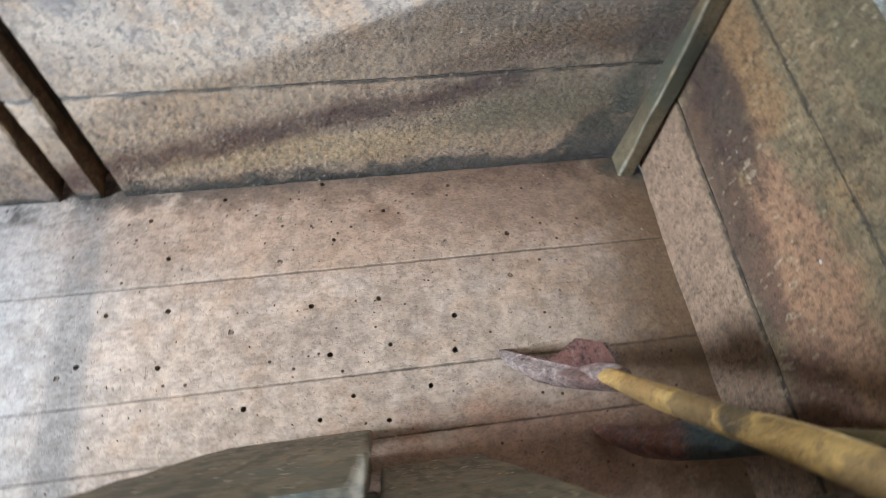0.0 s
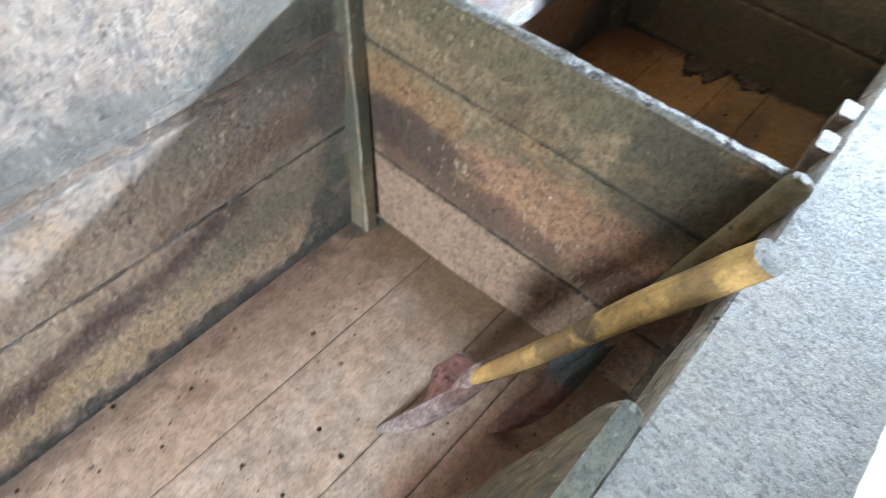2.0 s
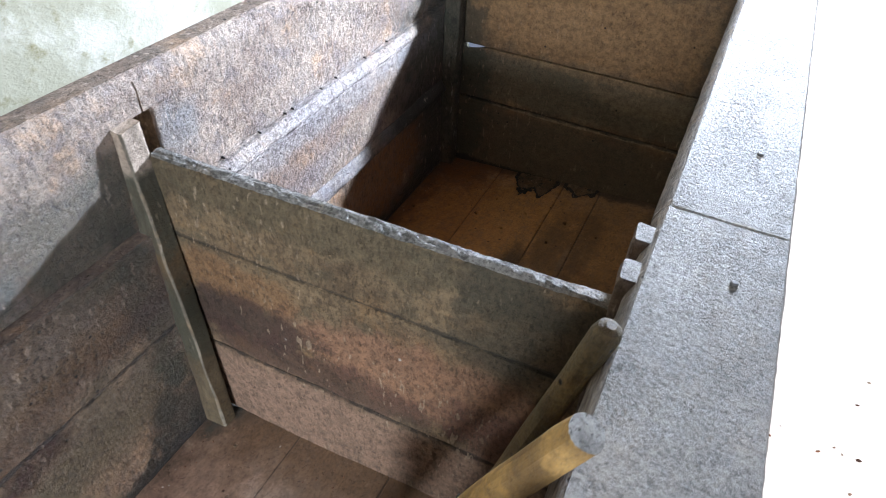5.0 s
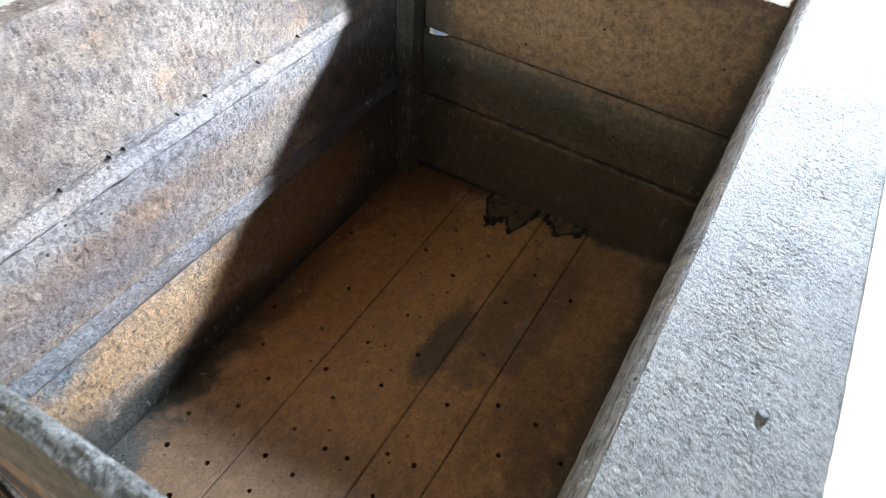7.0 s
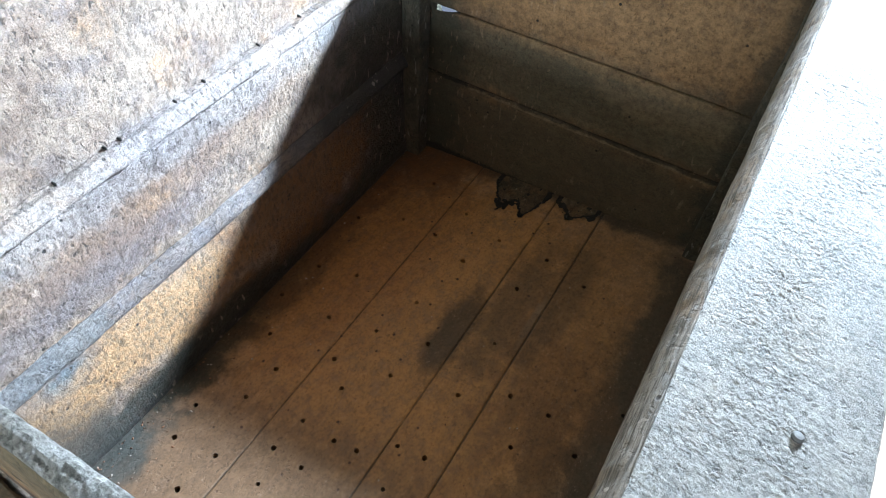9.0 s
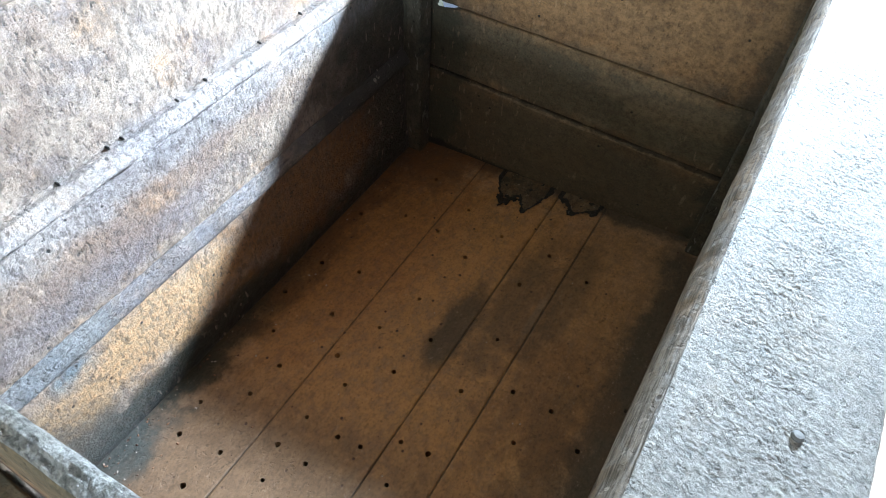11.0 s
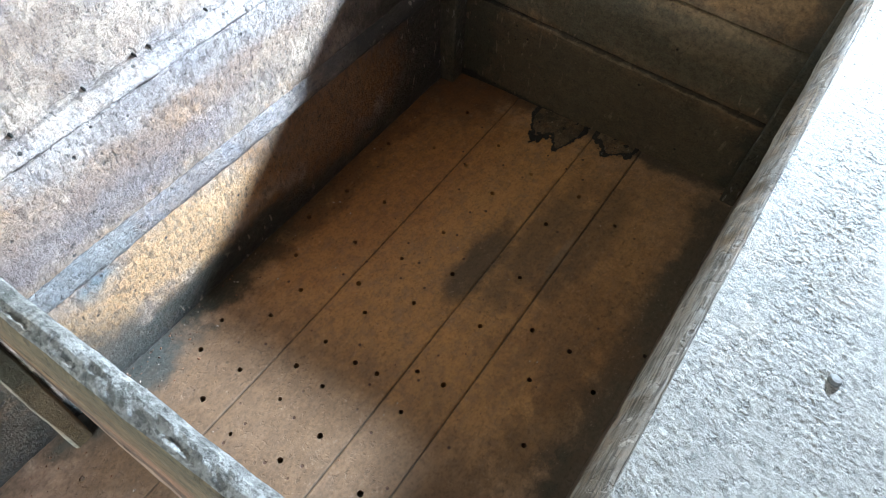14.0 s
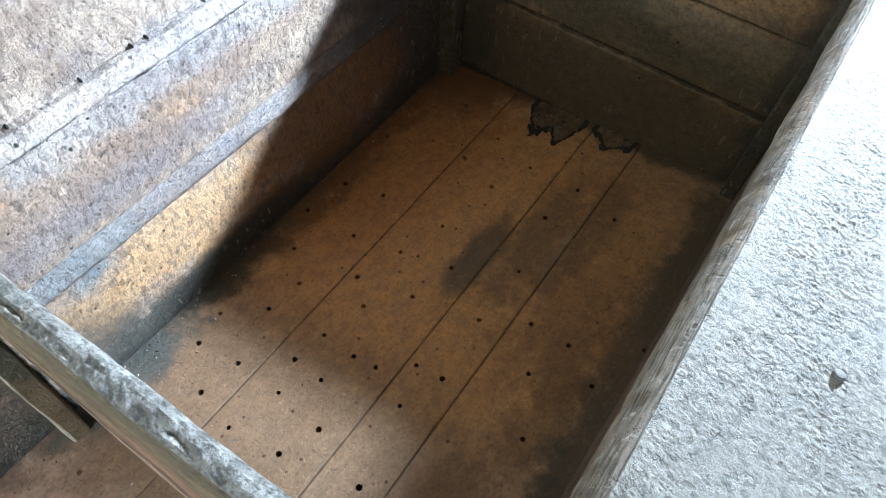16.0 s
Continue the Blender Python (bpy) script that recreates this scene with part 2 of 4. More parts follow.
DAMP = (0.034, 0.031, 0.023)
M_floor_c1 = old_wood("floor_wood", (0.425, 0.315, 0.25), (0.33, 0.237, 0.183), (0.38, 0.30, 0.255), 0, 0.45, 0.25, 0.62, 0.08, chips=0.7, relief=0.0018, mottle=0.72, sharp=0.9, warmth=0.25, crumbly=0.12, pits=0.35, flecks=0.0, blotch=0.3, fibres=46.0, speck=(0.07, 0.035, 0.022), seams=((1, 0.0, 0.0025, 0.5), (1, -0.23, 0.0025, 0.5), (1, -0.352, 0.0025, 0.5)), tints=(
    ((0.35, 0.335, 0.34), 0.9, (-1.72, -0.1, 0.0), (0.50, 0.9, 0.4), 0.10),
    ((0.22, 0.195, 0.185), 0.8, (-1.20, -0.1, 0.0), (0.035, 0.9, 0.4), 0.18),
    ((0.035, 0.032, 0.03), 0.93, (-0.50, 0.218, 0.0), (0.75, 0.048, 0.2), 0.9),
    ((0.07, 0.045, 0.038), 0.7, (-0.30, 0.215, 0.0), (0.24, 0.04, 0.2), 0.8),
    ((0.10, 0.05, 0.035), 0.7, (-0.6, 0.12, 0.0), (0.045, 0.03, 0.2), 0.7),
    # Brown dirt by the back wall, deepened to paint the weaker light there.
    ((0.33, 0.205, 0.14), 0.6, (-0.45, 0.12, 0.0), (0.65, 0.13, 0.2), 0.35),
    ((0.17, 0.10, 0.07), 0.5, (-0.25, 0.15, 0.0), (0.3, 0.09, 0.2), 0.6),
    ((0.27, 0.125, 0.08), 0.6, (-0.35, -0.43, 0.0), (0.5, 0.10, 0.2), 0.5),
    ((0.335, 0.165, 0.05), 0.94, (0.72, -0.16, 0.0), (0.60, 0.62, 0.3), 0.15),
    # Floor colour lowered beside the partition to dim the lit patch.
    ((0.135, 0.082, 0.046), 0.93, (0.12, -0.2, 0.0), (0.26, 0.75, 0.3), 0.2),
    (DAMP, 0.85, (0.71, -0.205, 0.0), (0.125, 0.038, 0.2), 0.32),
    (DAMP, 0.68, (0.84, -0.285, 0.0), (0.19, 0.05, 0.2), 0.45),
    (DAMP, 0.8, (0.95, -0.378, 0.0), (0.17, 0.042, 0.2), 0.4),
    ((0.21, 0.20, 0.17), 0.7, (0.83, -0.345, 0.0), (0.055, 0.010, 0.2), 0.8),
    (DAMP, 0.7, (0.80, -0.365, 0.0), (0.10, 0.030, 0.2), 0.4),
    ((0.20, 0.105, 0.045), 0.6, (1.0, -0.5, 0.0), (0.5, 0.25, 0.2), 0.4),
    ((0.10, 0.06, 0.03), 0.5, (0.50, -0.50, 0.0), (0.20, 0.05, 0.2), 0.9),
    # Darker along the walls and in the corners of the right compartment.
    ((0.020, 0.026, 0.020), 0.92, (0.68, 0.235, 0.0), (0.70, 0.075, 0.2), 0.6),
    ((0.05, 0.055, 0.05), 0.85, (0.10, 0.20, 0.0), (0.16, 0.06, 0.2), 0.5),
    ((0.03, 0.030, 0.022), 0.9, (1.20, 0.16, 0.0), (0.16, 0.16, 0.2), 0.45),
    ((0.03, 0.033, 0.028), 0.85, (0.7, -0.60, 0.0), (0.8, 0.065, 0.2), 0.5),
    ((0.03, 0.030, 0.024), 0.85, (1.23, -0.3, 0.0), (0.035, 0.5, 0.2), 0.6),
    ((0.24, 0.095, 0.03), 0.5, (0.9, 0.1, 0.0), (0.4, 0.16, 0.2), 0.4),
    ((0.14, 0.065, 0.025), 0.5, (0.66, -0.47, 0.0), (0.16, 0.10, 0.2), 0.6),
))
M_rot = old_wood("rotten_wood", (0.17, 0.12, 0.075), (0.10, 0.08, 0.052), (0.06, 0.06, 0.042), 0, 0.6, 0.8, 0.85, 0.3, relief=0.004)
M_char = old_wood("black_rot", (0.022, 0.021, 0.017), (0.012, 0.012, 0.011), (0.02, 0.025, 0.018), 0, 0.5, 1.0, 0.7, 0.2, relief=0.005)
# The seam at z 0.540 paints a shadow line above the filler strip.
M_back = old_wood("back_wall_wood", (0.58, 0.455, 0.355), (0.34, 0.235, 0.175), (0.28, 0.235, 0.235), 0, 0.55, warmth=0.7, pit=1.0, rough=0.46, grain=0.05, spec=0.9, relief=0.006, flake=1.1, flake_size=48.0, mottle=0.55, pits=0.9, flecks=0.2, crumbly=0.36, sharp=0.8, shards=165.0, shard_shape=(1.0, 1.0, 0.42), shard_dirt_shade=0.5, shard_relief=0.0026, blotch=0.3, seams=((2, 0.288, 0.008, 0.85), (2, 0.512, 0.005, 0.6), (2, 0.540, 0.0016, 0.5), (2, -0.012, 0.024, 0.92)), bands=(
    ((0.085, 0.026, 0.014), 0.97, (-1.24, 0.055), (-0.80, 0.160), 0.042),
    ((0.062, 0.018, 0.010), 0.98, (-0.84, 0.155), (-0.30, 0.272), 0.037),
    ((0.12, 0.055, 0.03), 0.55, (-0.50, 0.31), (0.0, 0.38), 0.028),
), tints=(
    ((0.50, 0.335, 0.205), 0.65, (-0.6, 0.23, 0.17), (0.72, 0.3, 0.25), 0.25),
    ((0.52, 0.36, 0.19), 0.7, (-0.75, 0.23, 0.10), (0.40, 0.3, 0.05), 0.4),
    ((0.30, 0.215, 0.12), 0.6, (-0.25, 0.23, 0.16), (0.30, 0.3, 0.06), 0.4),
    ((0.36, 0.19, 0.08), 0.7, (-0.16, 0.23, 0.375), (0.20, 0.3, 0.035), 0.6),
    # Paints the shade on the wall left of the partition.
    ((0.17, 0.125, 0.08), 0.5, (-0.22, 0.23, 0.43), (0.30, 0.3, 0.10), 0.5),
    ((0.085, 0.085, 0.05), 0.75, (-0.13, 0.23, 0.58), (0.16, 0.3, 0.11), 0.5),
    ((0.10, 0.10, 0.06), 0.55, (-0.22, 0.23, 0.20), (0.22, 0.3, 0.10), 0.6),
    ((0.02, 0.022, 0.018), 0.85, (-0.09, 0.23, 0.06), (0.09, 0.3, 0.12), 0.6),
    ((0.05, 0.055, 0.04), 0.75, (-0.07, 0.23, 0.40), (0.05, 0.3, 0.25), 0.6),
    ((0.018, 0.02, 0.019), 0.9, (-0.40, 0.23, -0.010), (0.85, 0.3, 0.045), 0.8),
    ((0.085, 0.105, 0.10), 0.7, (-0.85, 0.23, 0.56), (0.55, 0.3, 0.055), 0.6),
    ((0.12, 0.13, 0.13), 0.7, (-1.1, 0.23, 0.66), (0.45, 0.3, 0.11), 0.5),
    ((0.14, 0.24, 0.30), 0.8, (0.17, 0.23, 0.225), (0.045, 0.3, 0.035), 0.6),
    ((0.19, 0.22, 0.24), 0.6, (0.11, 0.23, 0.66), (0.05, 0.3, 0.06), 0.6),
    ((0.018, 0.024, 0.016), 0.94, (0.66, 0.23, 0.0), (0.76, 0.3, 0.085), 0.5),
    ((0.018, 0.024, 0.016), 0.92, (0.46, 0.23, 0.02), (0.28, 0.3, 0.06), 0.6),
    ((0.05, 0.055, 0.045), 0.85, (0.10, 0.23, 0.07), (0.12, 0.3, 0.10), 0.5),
    # Black-green mould in the far corner, deepened to paint its shade.
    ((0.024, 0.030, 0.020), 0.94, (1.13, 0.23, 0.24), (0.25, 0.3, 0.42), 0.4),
    # Orange wood of the bottom board, brightened in colour where light strikes.
    ((0.70, 0.42, 0.20), 0.8, (0.36, 0.23, 0.16), (0.24, 0.3, 0.085), 0.4),
    ((0.32, 0.15, 0.05), 0.8, (0.76, 0.23, 0.16), (0.24, 0.3, 0.12), 0.4),
    ((0.22, 0.20, 0.235), 0.6, (0.28, 0.23, 0.37), (0.32, 0.3, 0.05), 0.5),
    ((0.36, 0.22, 0.14), 0.5, (0.35, 0.23, 0.43), (0.4, 0.3, 0.05), 0.5),
    ((0.42, 0.43, 0.46), 0.5, (0.55, 0.23, 0.50), (0.5, 0.3, 0.05), 0.5),
))
M_part = old_wood("partition_wood", (0.225, 0.16, 0.09), (0.125, 0.085, 0.048), (0.10, 0.085, 0.052), 1, 0.6, 0.6, 0.7, 0.1, crumbly=0.72, mottle=0.75, sharp=0.6, pits=0.5, flecks=0.25, shards=220.0, shard_shape=(1.0, 1.0, 0.45), shard_dirt_shade=0.4, shard_relief=0.0012, speck=(0.40, 0.38, 0.33), blotch=0.4, seams=((2, 0.216, 0.007, 0.7), (2, 0.496, 0.006, 0.7)), tints=(
    ((0.29, 0.185, 0.13), 0.85, (0.0, -0.1, 0.09), (0.3, 0.7, 0.13), 0.15),
    ((0.30, 0.155, 0.092), 0.75, (0.0, -0.33, 0.35), (0.3, 0.34, 0.09), 0.4),
    ((0.26, 0.135, 0.06), 0.6, (0.0, 0.12, 0.42), (0.3, 0.16, 0.05), 0.5),
    ((0.05, 0.03, 0.025), 0.85, (0.0, 0.10, 0.33), (0.3, 0.18, 0.06), 0.5),
    ((0.07, 0.035, 0.028), 0.7, (0.0, -0.05, 0.26), (0.3, 0.30, 0.05), 0.5),
    ((0.13, 0.065, 0.05), 0.7, (0.0, -0.47, 0.29), (0.3, 0.14, 0.07), 0.5),
    ((0.07, 0.066, 0.04), 0.55, (0.0, -0.1, 0.62), (0.3, 0.7, 0.045), 0.6),
    ((0.06, 0.056, 0.04), 0.6, (0.0, -0.45, 0.56), (0.3, 0.15, 0.11), 0.5),
))
M_end = old_wood("end_wall_wood", (0.24, 0.155, 0.085), (0.14, 0.092, 0.053), (0.11, 0.085, 0.052), 1, 0.65, 0.6, 0.75, 0.15, mottle=0.8, pits=0.4, flecks=0.12, crumbly=0.5, blotch=0.5, relief=0.005, seams=((2, 0.239, 0.005, 0.7), (2, 0.0, 0.016, 0.85)), tints=(
    ((0.31, 0.185, 0.085), 0.7, (1.25, -0.15, 0.56), (0.3, 0.45, 0.15), 0.4),
    ((0.10, 0.095, 0.065), 0.8, (1.25, -0.2, 0.33), (0.3, 0.9, 0.085), 0.25),
    ((0.20, 0.15, 0.09), 0.6, (1.25, -0.42, 0.36), (0.3, 0.18, 0.05), 0.6),
    ((0.26, 0.18, 0.10), 0.6, (1.25, -0.30, 0.415), (0.3, 0.22, 0.022), 0.9),
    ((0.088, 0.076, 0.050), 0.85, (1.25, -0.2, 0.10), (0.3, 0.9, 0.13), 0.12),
    ((0.26, 0.20, 0.13), 0.6, (1.25, -0.25, 0.236), (0.3, 0.35, 0.006), 0.4),
    # Darker down the back and front corners.
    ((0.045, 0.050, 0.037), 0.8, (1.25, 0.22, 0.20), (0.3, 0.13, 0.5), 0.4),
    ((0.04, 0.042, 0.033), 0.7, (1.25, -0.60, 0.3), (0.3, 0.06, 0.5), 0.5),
))
M_front = old_wood("front_wall_wood", (0.20, 0.15, 0.11), (0.10, 0.072, 0.055), (0.05, 0.05, 0.045), 0, 0.6, 0.5, 0.8, 0.2)
M_cap = old_wood("weathered_cap_wood", (0.325, 0.31, 0.275), (0.215, 0.203, 0.175), (0.25, 0.24, 0.205), 1, 0.5, 0.5, 0.6, 0.15, spec=0.6, relief=0.003, flake=0.32, flake_size=150.0, shards=300.0, shard_shape=(1.0, 0.8, 1.0), shard_relief=0.0015, shard_dirt_shade=0.5, speck=(0.08, 0.07, 0.06), chips=1.0, warmth=0.2, crumbly=0.7, mottle=0.55, pits=0.5, flecks=0.15, blotch=0.15, fibres=120.0)
M_cap_edge = old_wood("worn_cap_edge_wood", (0.25, 0.215, 0.18), (0.15, 0.125, 0.10), (0.29, 0.285, 0.275), 0, 0.6, 0.4, 0.65, 0.95, spec=0.5, relief=0.002, mottle=0.5, pits=0.4, speck=(0.04, 0.03, 0.025), patch_scale=40.0, fibres=210.0)
M_grey = old_wood("grey_edge_wood", (0.31, 0.305, 0.285), (0.17, 0.155, 0.13), (0.065, 0.07, 0.055), 1, 0.75, 0.9, 0.5, 0.2, spec=0.6, flake=0.8, mottle=1.1, pits=0.4, speck=(0.42, 0.42, 0.42), blotch=0.7, patch_scale=32.0, shards=320.0, shard_relief=0.0016, shard_dirt_shade=0.6, crumbly=0.75)
M_brown = old_wood("brown_top_wood", (0.30, 0.23, 0.18), (0.17, 0.125, 0.10), (0.14, 0.13, 0.12), 0, 0.5, 0.5, 0.8, 0.3)
M_loose = old_wood("loose_board_wood", (0.26, 0.20, 0.135), (0.17, 0.13, 0.09), (0.14, 0.145, 0.12), 2, 0.5, 0.4, 0.75, 0.7, mottle=0.5, pits=0.15, crumbly=0.9)
M_green = old_wood("mossy_end_wood", (0.185, 0.19, 0.145), (0.10, 0.105, 0.08), (0.17, 0.135, 0.08), 0, 0.8, patch_scale=30.0, blotch=0.5, pit=0.7, rough=0.7, grain=0.1, chips=0.8, speck=(0.4, 0.4, 0.38), mottle=1.0, warmth=0.2, relief=0.006, pits=0.3, crumbly=0.85)
M_handle = old_wood("yellow_handle_wood", (0.56, 0.345, 0.115), (0.42, 0.245, 0.08), (0.17, 0.095, 0.04), 2, 0.6, patch_scale=55.0, relief=0.003, pits=0.3, flecks=0.1, crumbly=0.25, spec=0.5, speck=(0.14, 0.08, 0.04), mottle=0.6, blotch=0.5, pit=0.5, rough=0.5, grain=0.35, tints=(
    ((0.05, 0.04, 0.03), 0.9, (-0.297, -0.47, 0.61), (0.03, 0.03, 0.022), 0.5),
    ((0.12, 0.075, 0.04), 0.75, (-0.297, -0.45, 0.55), (0.03, 0.03, 0.06), 0.9),
    ((0.20, 0.105, 0.045), 0.6, (-0.30, -0.40, 0.42), (0.03, 0.03, 0.10), 0.8),
    ((0.14, 0.085, 0.04), 0.6, (-0.295, -0.55, 0.76), (0.02, 0.02, 0.05), 0.9),
))
M_pole = old_wood("dark_pole_wood", (0.18, 0.14, 0.07), (0.11, 0.085, 0.045), (0.09, 0.09, 0.055), 2, 0.5, 0.3, 0.5, 0.4, pits=0.2, flecks=0.1)
M_cut = old_wood("grey_handle_end", (0.48, 0.48, 0.45), (0.30, 0.30, 0.28), (0.34, 0.33, 0.28), 2, 0.4, 0.4, 0.8, 0.1)
M_rust = old_wood("caked_iron", (0.60, 0.47, 0.43), (0.30, 0.15, 0.125), (0.15, 0.05, 0.04), 2, 0.7, 1.0, 0.55, 0.0, spec=0.5, relief=0.010, chips=1.4, patch_scale=42.0, mottle=1.2, pits=0.6, flecks=0.0, crumbly=0.9)
M_maroon = old_wood("maroon_rust", (0.20, 0.085, 0.065), (0.10, 0.04, 0.032), (0.26, 0.14, 0.12), 2, 0.5, 0.8, 0.65, 0.1, relief=0.006, patch_scale=40.0, flecks=0.0)
M_rust2 = old_wood("stained_iron", (0.60, 0.32, 0.27), (0.36, 0.14, 0.11), (0.40, 0.29, 0.27), 2, 0.65, 0.9, 0.6, 0.0, spec=0.5, relief=0.010, chips=1.3, patch_scale=38.0, flecks=0.0, crumbly=0.9, tints=(
    ((0.15, 0.235, 0.26), 0.88, (-0.14, -0.475, 0.385), (0.12, 0.12, 0.17), 0.35),
))
M_slat = old_wood("mouldy_cleat_wood", (0.125, 0.092, 0.052), (0.078, 0.057, 0.034), (0.06, 0.055, 0.035), 2, 0.6, 0.5, 0.7, 0.4, pits=0.3, mottle=0.7, blotch=0.4, tints=(
    ((0.055, 0.058, 0.04), 0.8, (-0.03, 0.2, 0.30), (0.2, 0.2, 0.12), 0.6), ((0.075, 0.08, 0.06), 0.75, (-0.03, 0.2, 0.56), (0.2, 0.2, 0.09), 0.6),
    # First tint paints the cleat's lit top pale.
    ((0.45, 0.36, 0.28), 0.85, (0.0, 0.24, 0.70), (0.2, 0.2, 0.06), 0.3), ((0.13, 0.10, 0.06), 0.7, (-0.03, 0.18, 0.08), (0.2, 0.2, 0.10), 0.5)))
M_arris = old_wood("worn_arris_wood", (0.23, 0.20, 0.15), (0.15, 0.13, 0.095), (0.15, 0.15, 0.12), 2, 0.5, 0.4, 0.7, 0.5, pits=0.2, mottle=0.7)
# Strip blackened towards the far corner: mould plus painted shade.
M_strip = old_wood("smooth_strip_wood", (0.29, 0.245, 0.215), (0.16, 0.13, 0.12), (0.17, 0.165, 0.185), 0, 0.6, 0.7, 0.5, 0.15, spec=0.85, relief=0.005, warmth=0.5, shards=260.0, shard_shape=(0.5, 1.0, 1.0), shard_dirt_shade=0.4, shard_relief=0.0014, tints=(((0.02, 0.024, 0.018), 0.93, (1.12, 0.23, 0.28), (0.30, 0.3, 0.3), 0.3), ((0.13, 0.18, 0.20), 0.4, (0.16, 0.23, 0.28), (0.10, 0.3, 0.1), 0.5)))
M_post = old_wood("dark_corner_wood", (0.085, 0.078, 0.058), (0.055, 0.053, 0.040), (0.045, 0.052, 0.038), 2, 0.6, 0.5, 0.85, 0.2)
M_dark = old_wood("slot_wood", (0.075, 0.05, 0.035), (0.035, 0.024, 0.018), (0.025, 0.022, 0.02), 2, 0.5, 0.5, 0.9, 0.3)
M_slot = old_wood("slot_side_wood", (0.26, 0.17, 0.10), (0.16, 0.105, 0.065), (0.06, 0.045, 0.03), 2, 0.5, 0.5, 0.8, 0.3)


def masonry(name, light, mid, stain, scale=1.0):
    w = Mat(name)
    cloud = w.noise(2.6 * scale, 8, 0.7)
    patch = w.noise(9 * scale, 7, 0.7)
    grit = w.noise(90, 5, 0.7)
    col = w.mix(w.ramp(cloud, 0.4, 0.62), mid, light)
    col = w.mix(w.math("MULTIPLY", w.ramp(patch, 0.55, 0.72), 0.75), col, stain)
    col = w.mix(w.math("MULTIPLY", w.ramp(grit, 0.62, 0.74), 0.4), col, tuple(c * 0.5 for c in mid))
    n = w.bump(w.math("ADD", patch, w.math("MULTIPLY", grit, 0.35)), 0.7, 0.006)
    return w.done(col, 0.9, n, spec=0.3)


M_white = masonry("whitewashed_masonry", (0.53, 0.52, 0.44), (0.35, 0.34, 0.25), (0.17, 0.15, 0.05), 2.2)
M_ground = masonry("pale_concrete", (0.93, 0.93, 0.92), (0.89, 0.89, 0.88), (0.86, 0.85, 0.83), 0.5)
# Tone of the added roof, chosen for warm bounce light.
M_roof = masonry("added_roof_underside", (0.40, 0.31, 0.22), (0.33, 0.25, 0.18), (0.26, 0.19, 0.13))
w_crumb = Mat("crumbs")
isl = w_crumb.n("ShaderNodeNewGeometry").outputs["Random Per Island"]
M_crumb = w_crumb.done(w_crumb.mix(w_crumb.ramp(isl, 0.78, 0.84), w_crumb.mix(isl, (0.05, 0.025, 0.016), (0.26, 0.12, 0.06)), (0.36, 0.31, 0.26)), 0.85, w_crumb.bump(w_crumb.noise(600, 3), 0.6, 0.001))
w_nail = Mat("nail_steel")
M_nail = w_nail.done(w_nail.mix(w_nail.noise(300, 3), (0.17, 0.17, 0.165), (0.07, 0.065, 0.06)), 0.7, metal=0.2)


# ---- builders ----
def mesh_of(name, bm, mat):
    bmesh.ops.recalc_face_normals(bm, faces=bm.faces[:])
    me = bpy.data.meshes.new(name)
    bm.to_mesh(me)
    bm.free()
    for m in (mat if isinstance(mat, (list, tuple)) else (mat,)):
        me.materials.append(m)
    return me


def part(name, bm, mat, parent=None, label=""):
    ob = new(name, mesh_of(name, bm, mat))
    if parent is not None:
        ob.parent = parent
        ob.matrix_parent_inverse = parent.matrix_world.inverted()
    return tagged(ob, label)


def thing(name, base, label, category, group="", kind=""):
    e = new(name)
    e.location = base
    e.empty_display_size = 0.1
    bpy.context.view_layer.update()
    return tagged(e, label, category, group, kind)


def plank(lo, hi, along, bevel=0.004, wob=0.0015, step=0.05, seed=0.0, bm=None, mats=None):
    """A board with worn, slightly wavy edges; along is the index of its long axis. mats: (cross axis, sign, material index) for one face."""
    bm = bm or bmesh.new()
    lo, hi = Vector(lo), Vector(hi)
    a, (u, v) = along, [i for i in range(3) if i != along]
    hu, hv = (hi[u] - lo[u]) / 2, (hi[v] - lo[v]) / 2
    b = min(bevel, hu * 0.45, hv * 0.45)
    prof = []
    for su, sv, flip in ((1, 1, 0), (-1, 1, 1), (-1, -1, 0), (1, -1, 1)):
        c = [(su * hu, sv * (hv - b)), (su * (hu - b * 0.3), sv * (hv - b * 0.3)), (su * (hu - b), sv * hv)]
        prof += c[::-1] if flip else c
    n = max(2, int((hi[a] - lo[a]) / step) + 1)
    rings = []
    for i in range(n + 1):
        f = i / n
        ring = []
        inset = b * 0.6 if i in (0, n) else 0
        for pu, pv in prof:
            p = Vector((0, 0, 0))
            p[a] = lo[a] + (hi[a] - lo[a]) * f
            p[u] = (lo[u] + hi[u]) / 2 + pu - math.copysign(inset, pu)
            p[v] = (lo[v] + hi[v]) / 2 + pv - math.copysign(inset, pv)
            q = Vector((p[a] * 9 + seed * 7.3, (1 if pu > 0 else -1) * 2.3, (1 if pv > 0 else -1) * 5.1 + seed))
            d = noise.noise_vector(q) * wob + noise.noise_vector(q * 4.7) * wob * 0.6
            p[u] += d[0]
            p[v] += d[1]
            ring.append(bm.verts.new(p))
        rings.append(ring)
    k = len(prof)
    for i in range(n):
        for j in range(k):
            bm.faces.new((rings[i][j], rings[i][(j + 1) % k], rings[i + 1][(j + 1) % k], rings[i + 1][j]))
    bm.faces.new(rings[0][::-1])
    bm.faces.new(rings[n])
    if mats:
        ax, sign, idx = mats
        bm.normal_update()
        bmesh.ops.recalc_face_normals(bm, faces=bm.faces[:])
        for f in bm.faces:
            if f.normal[ax] * sign > 0.6:
                f.material_index = idx
    return bm


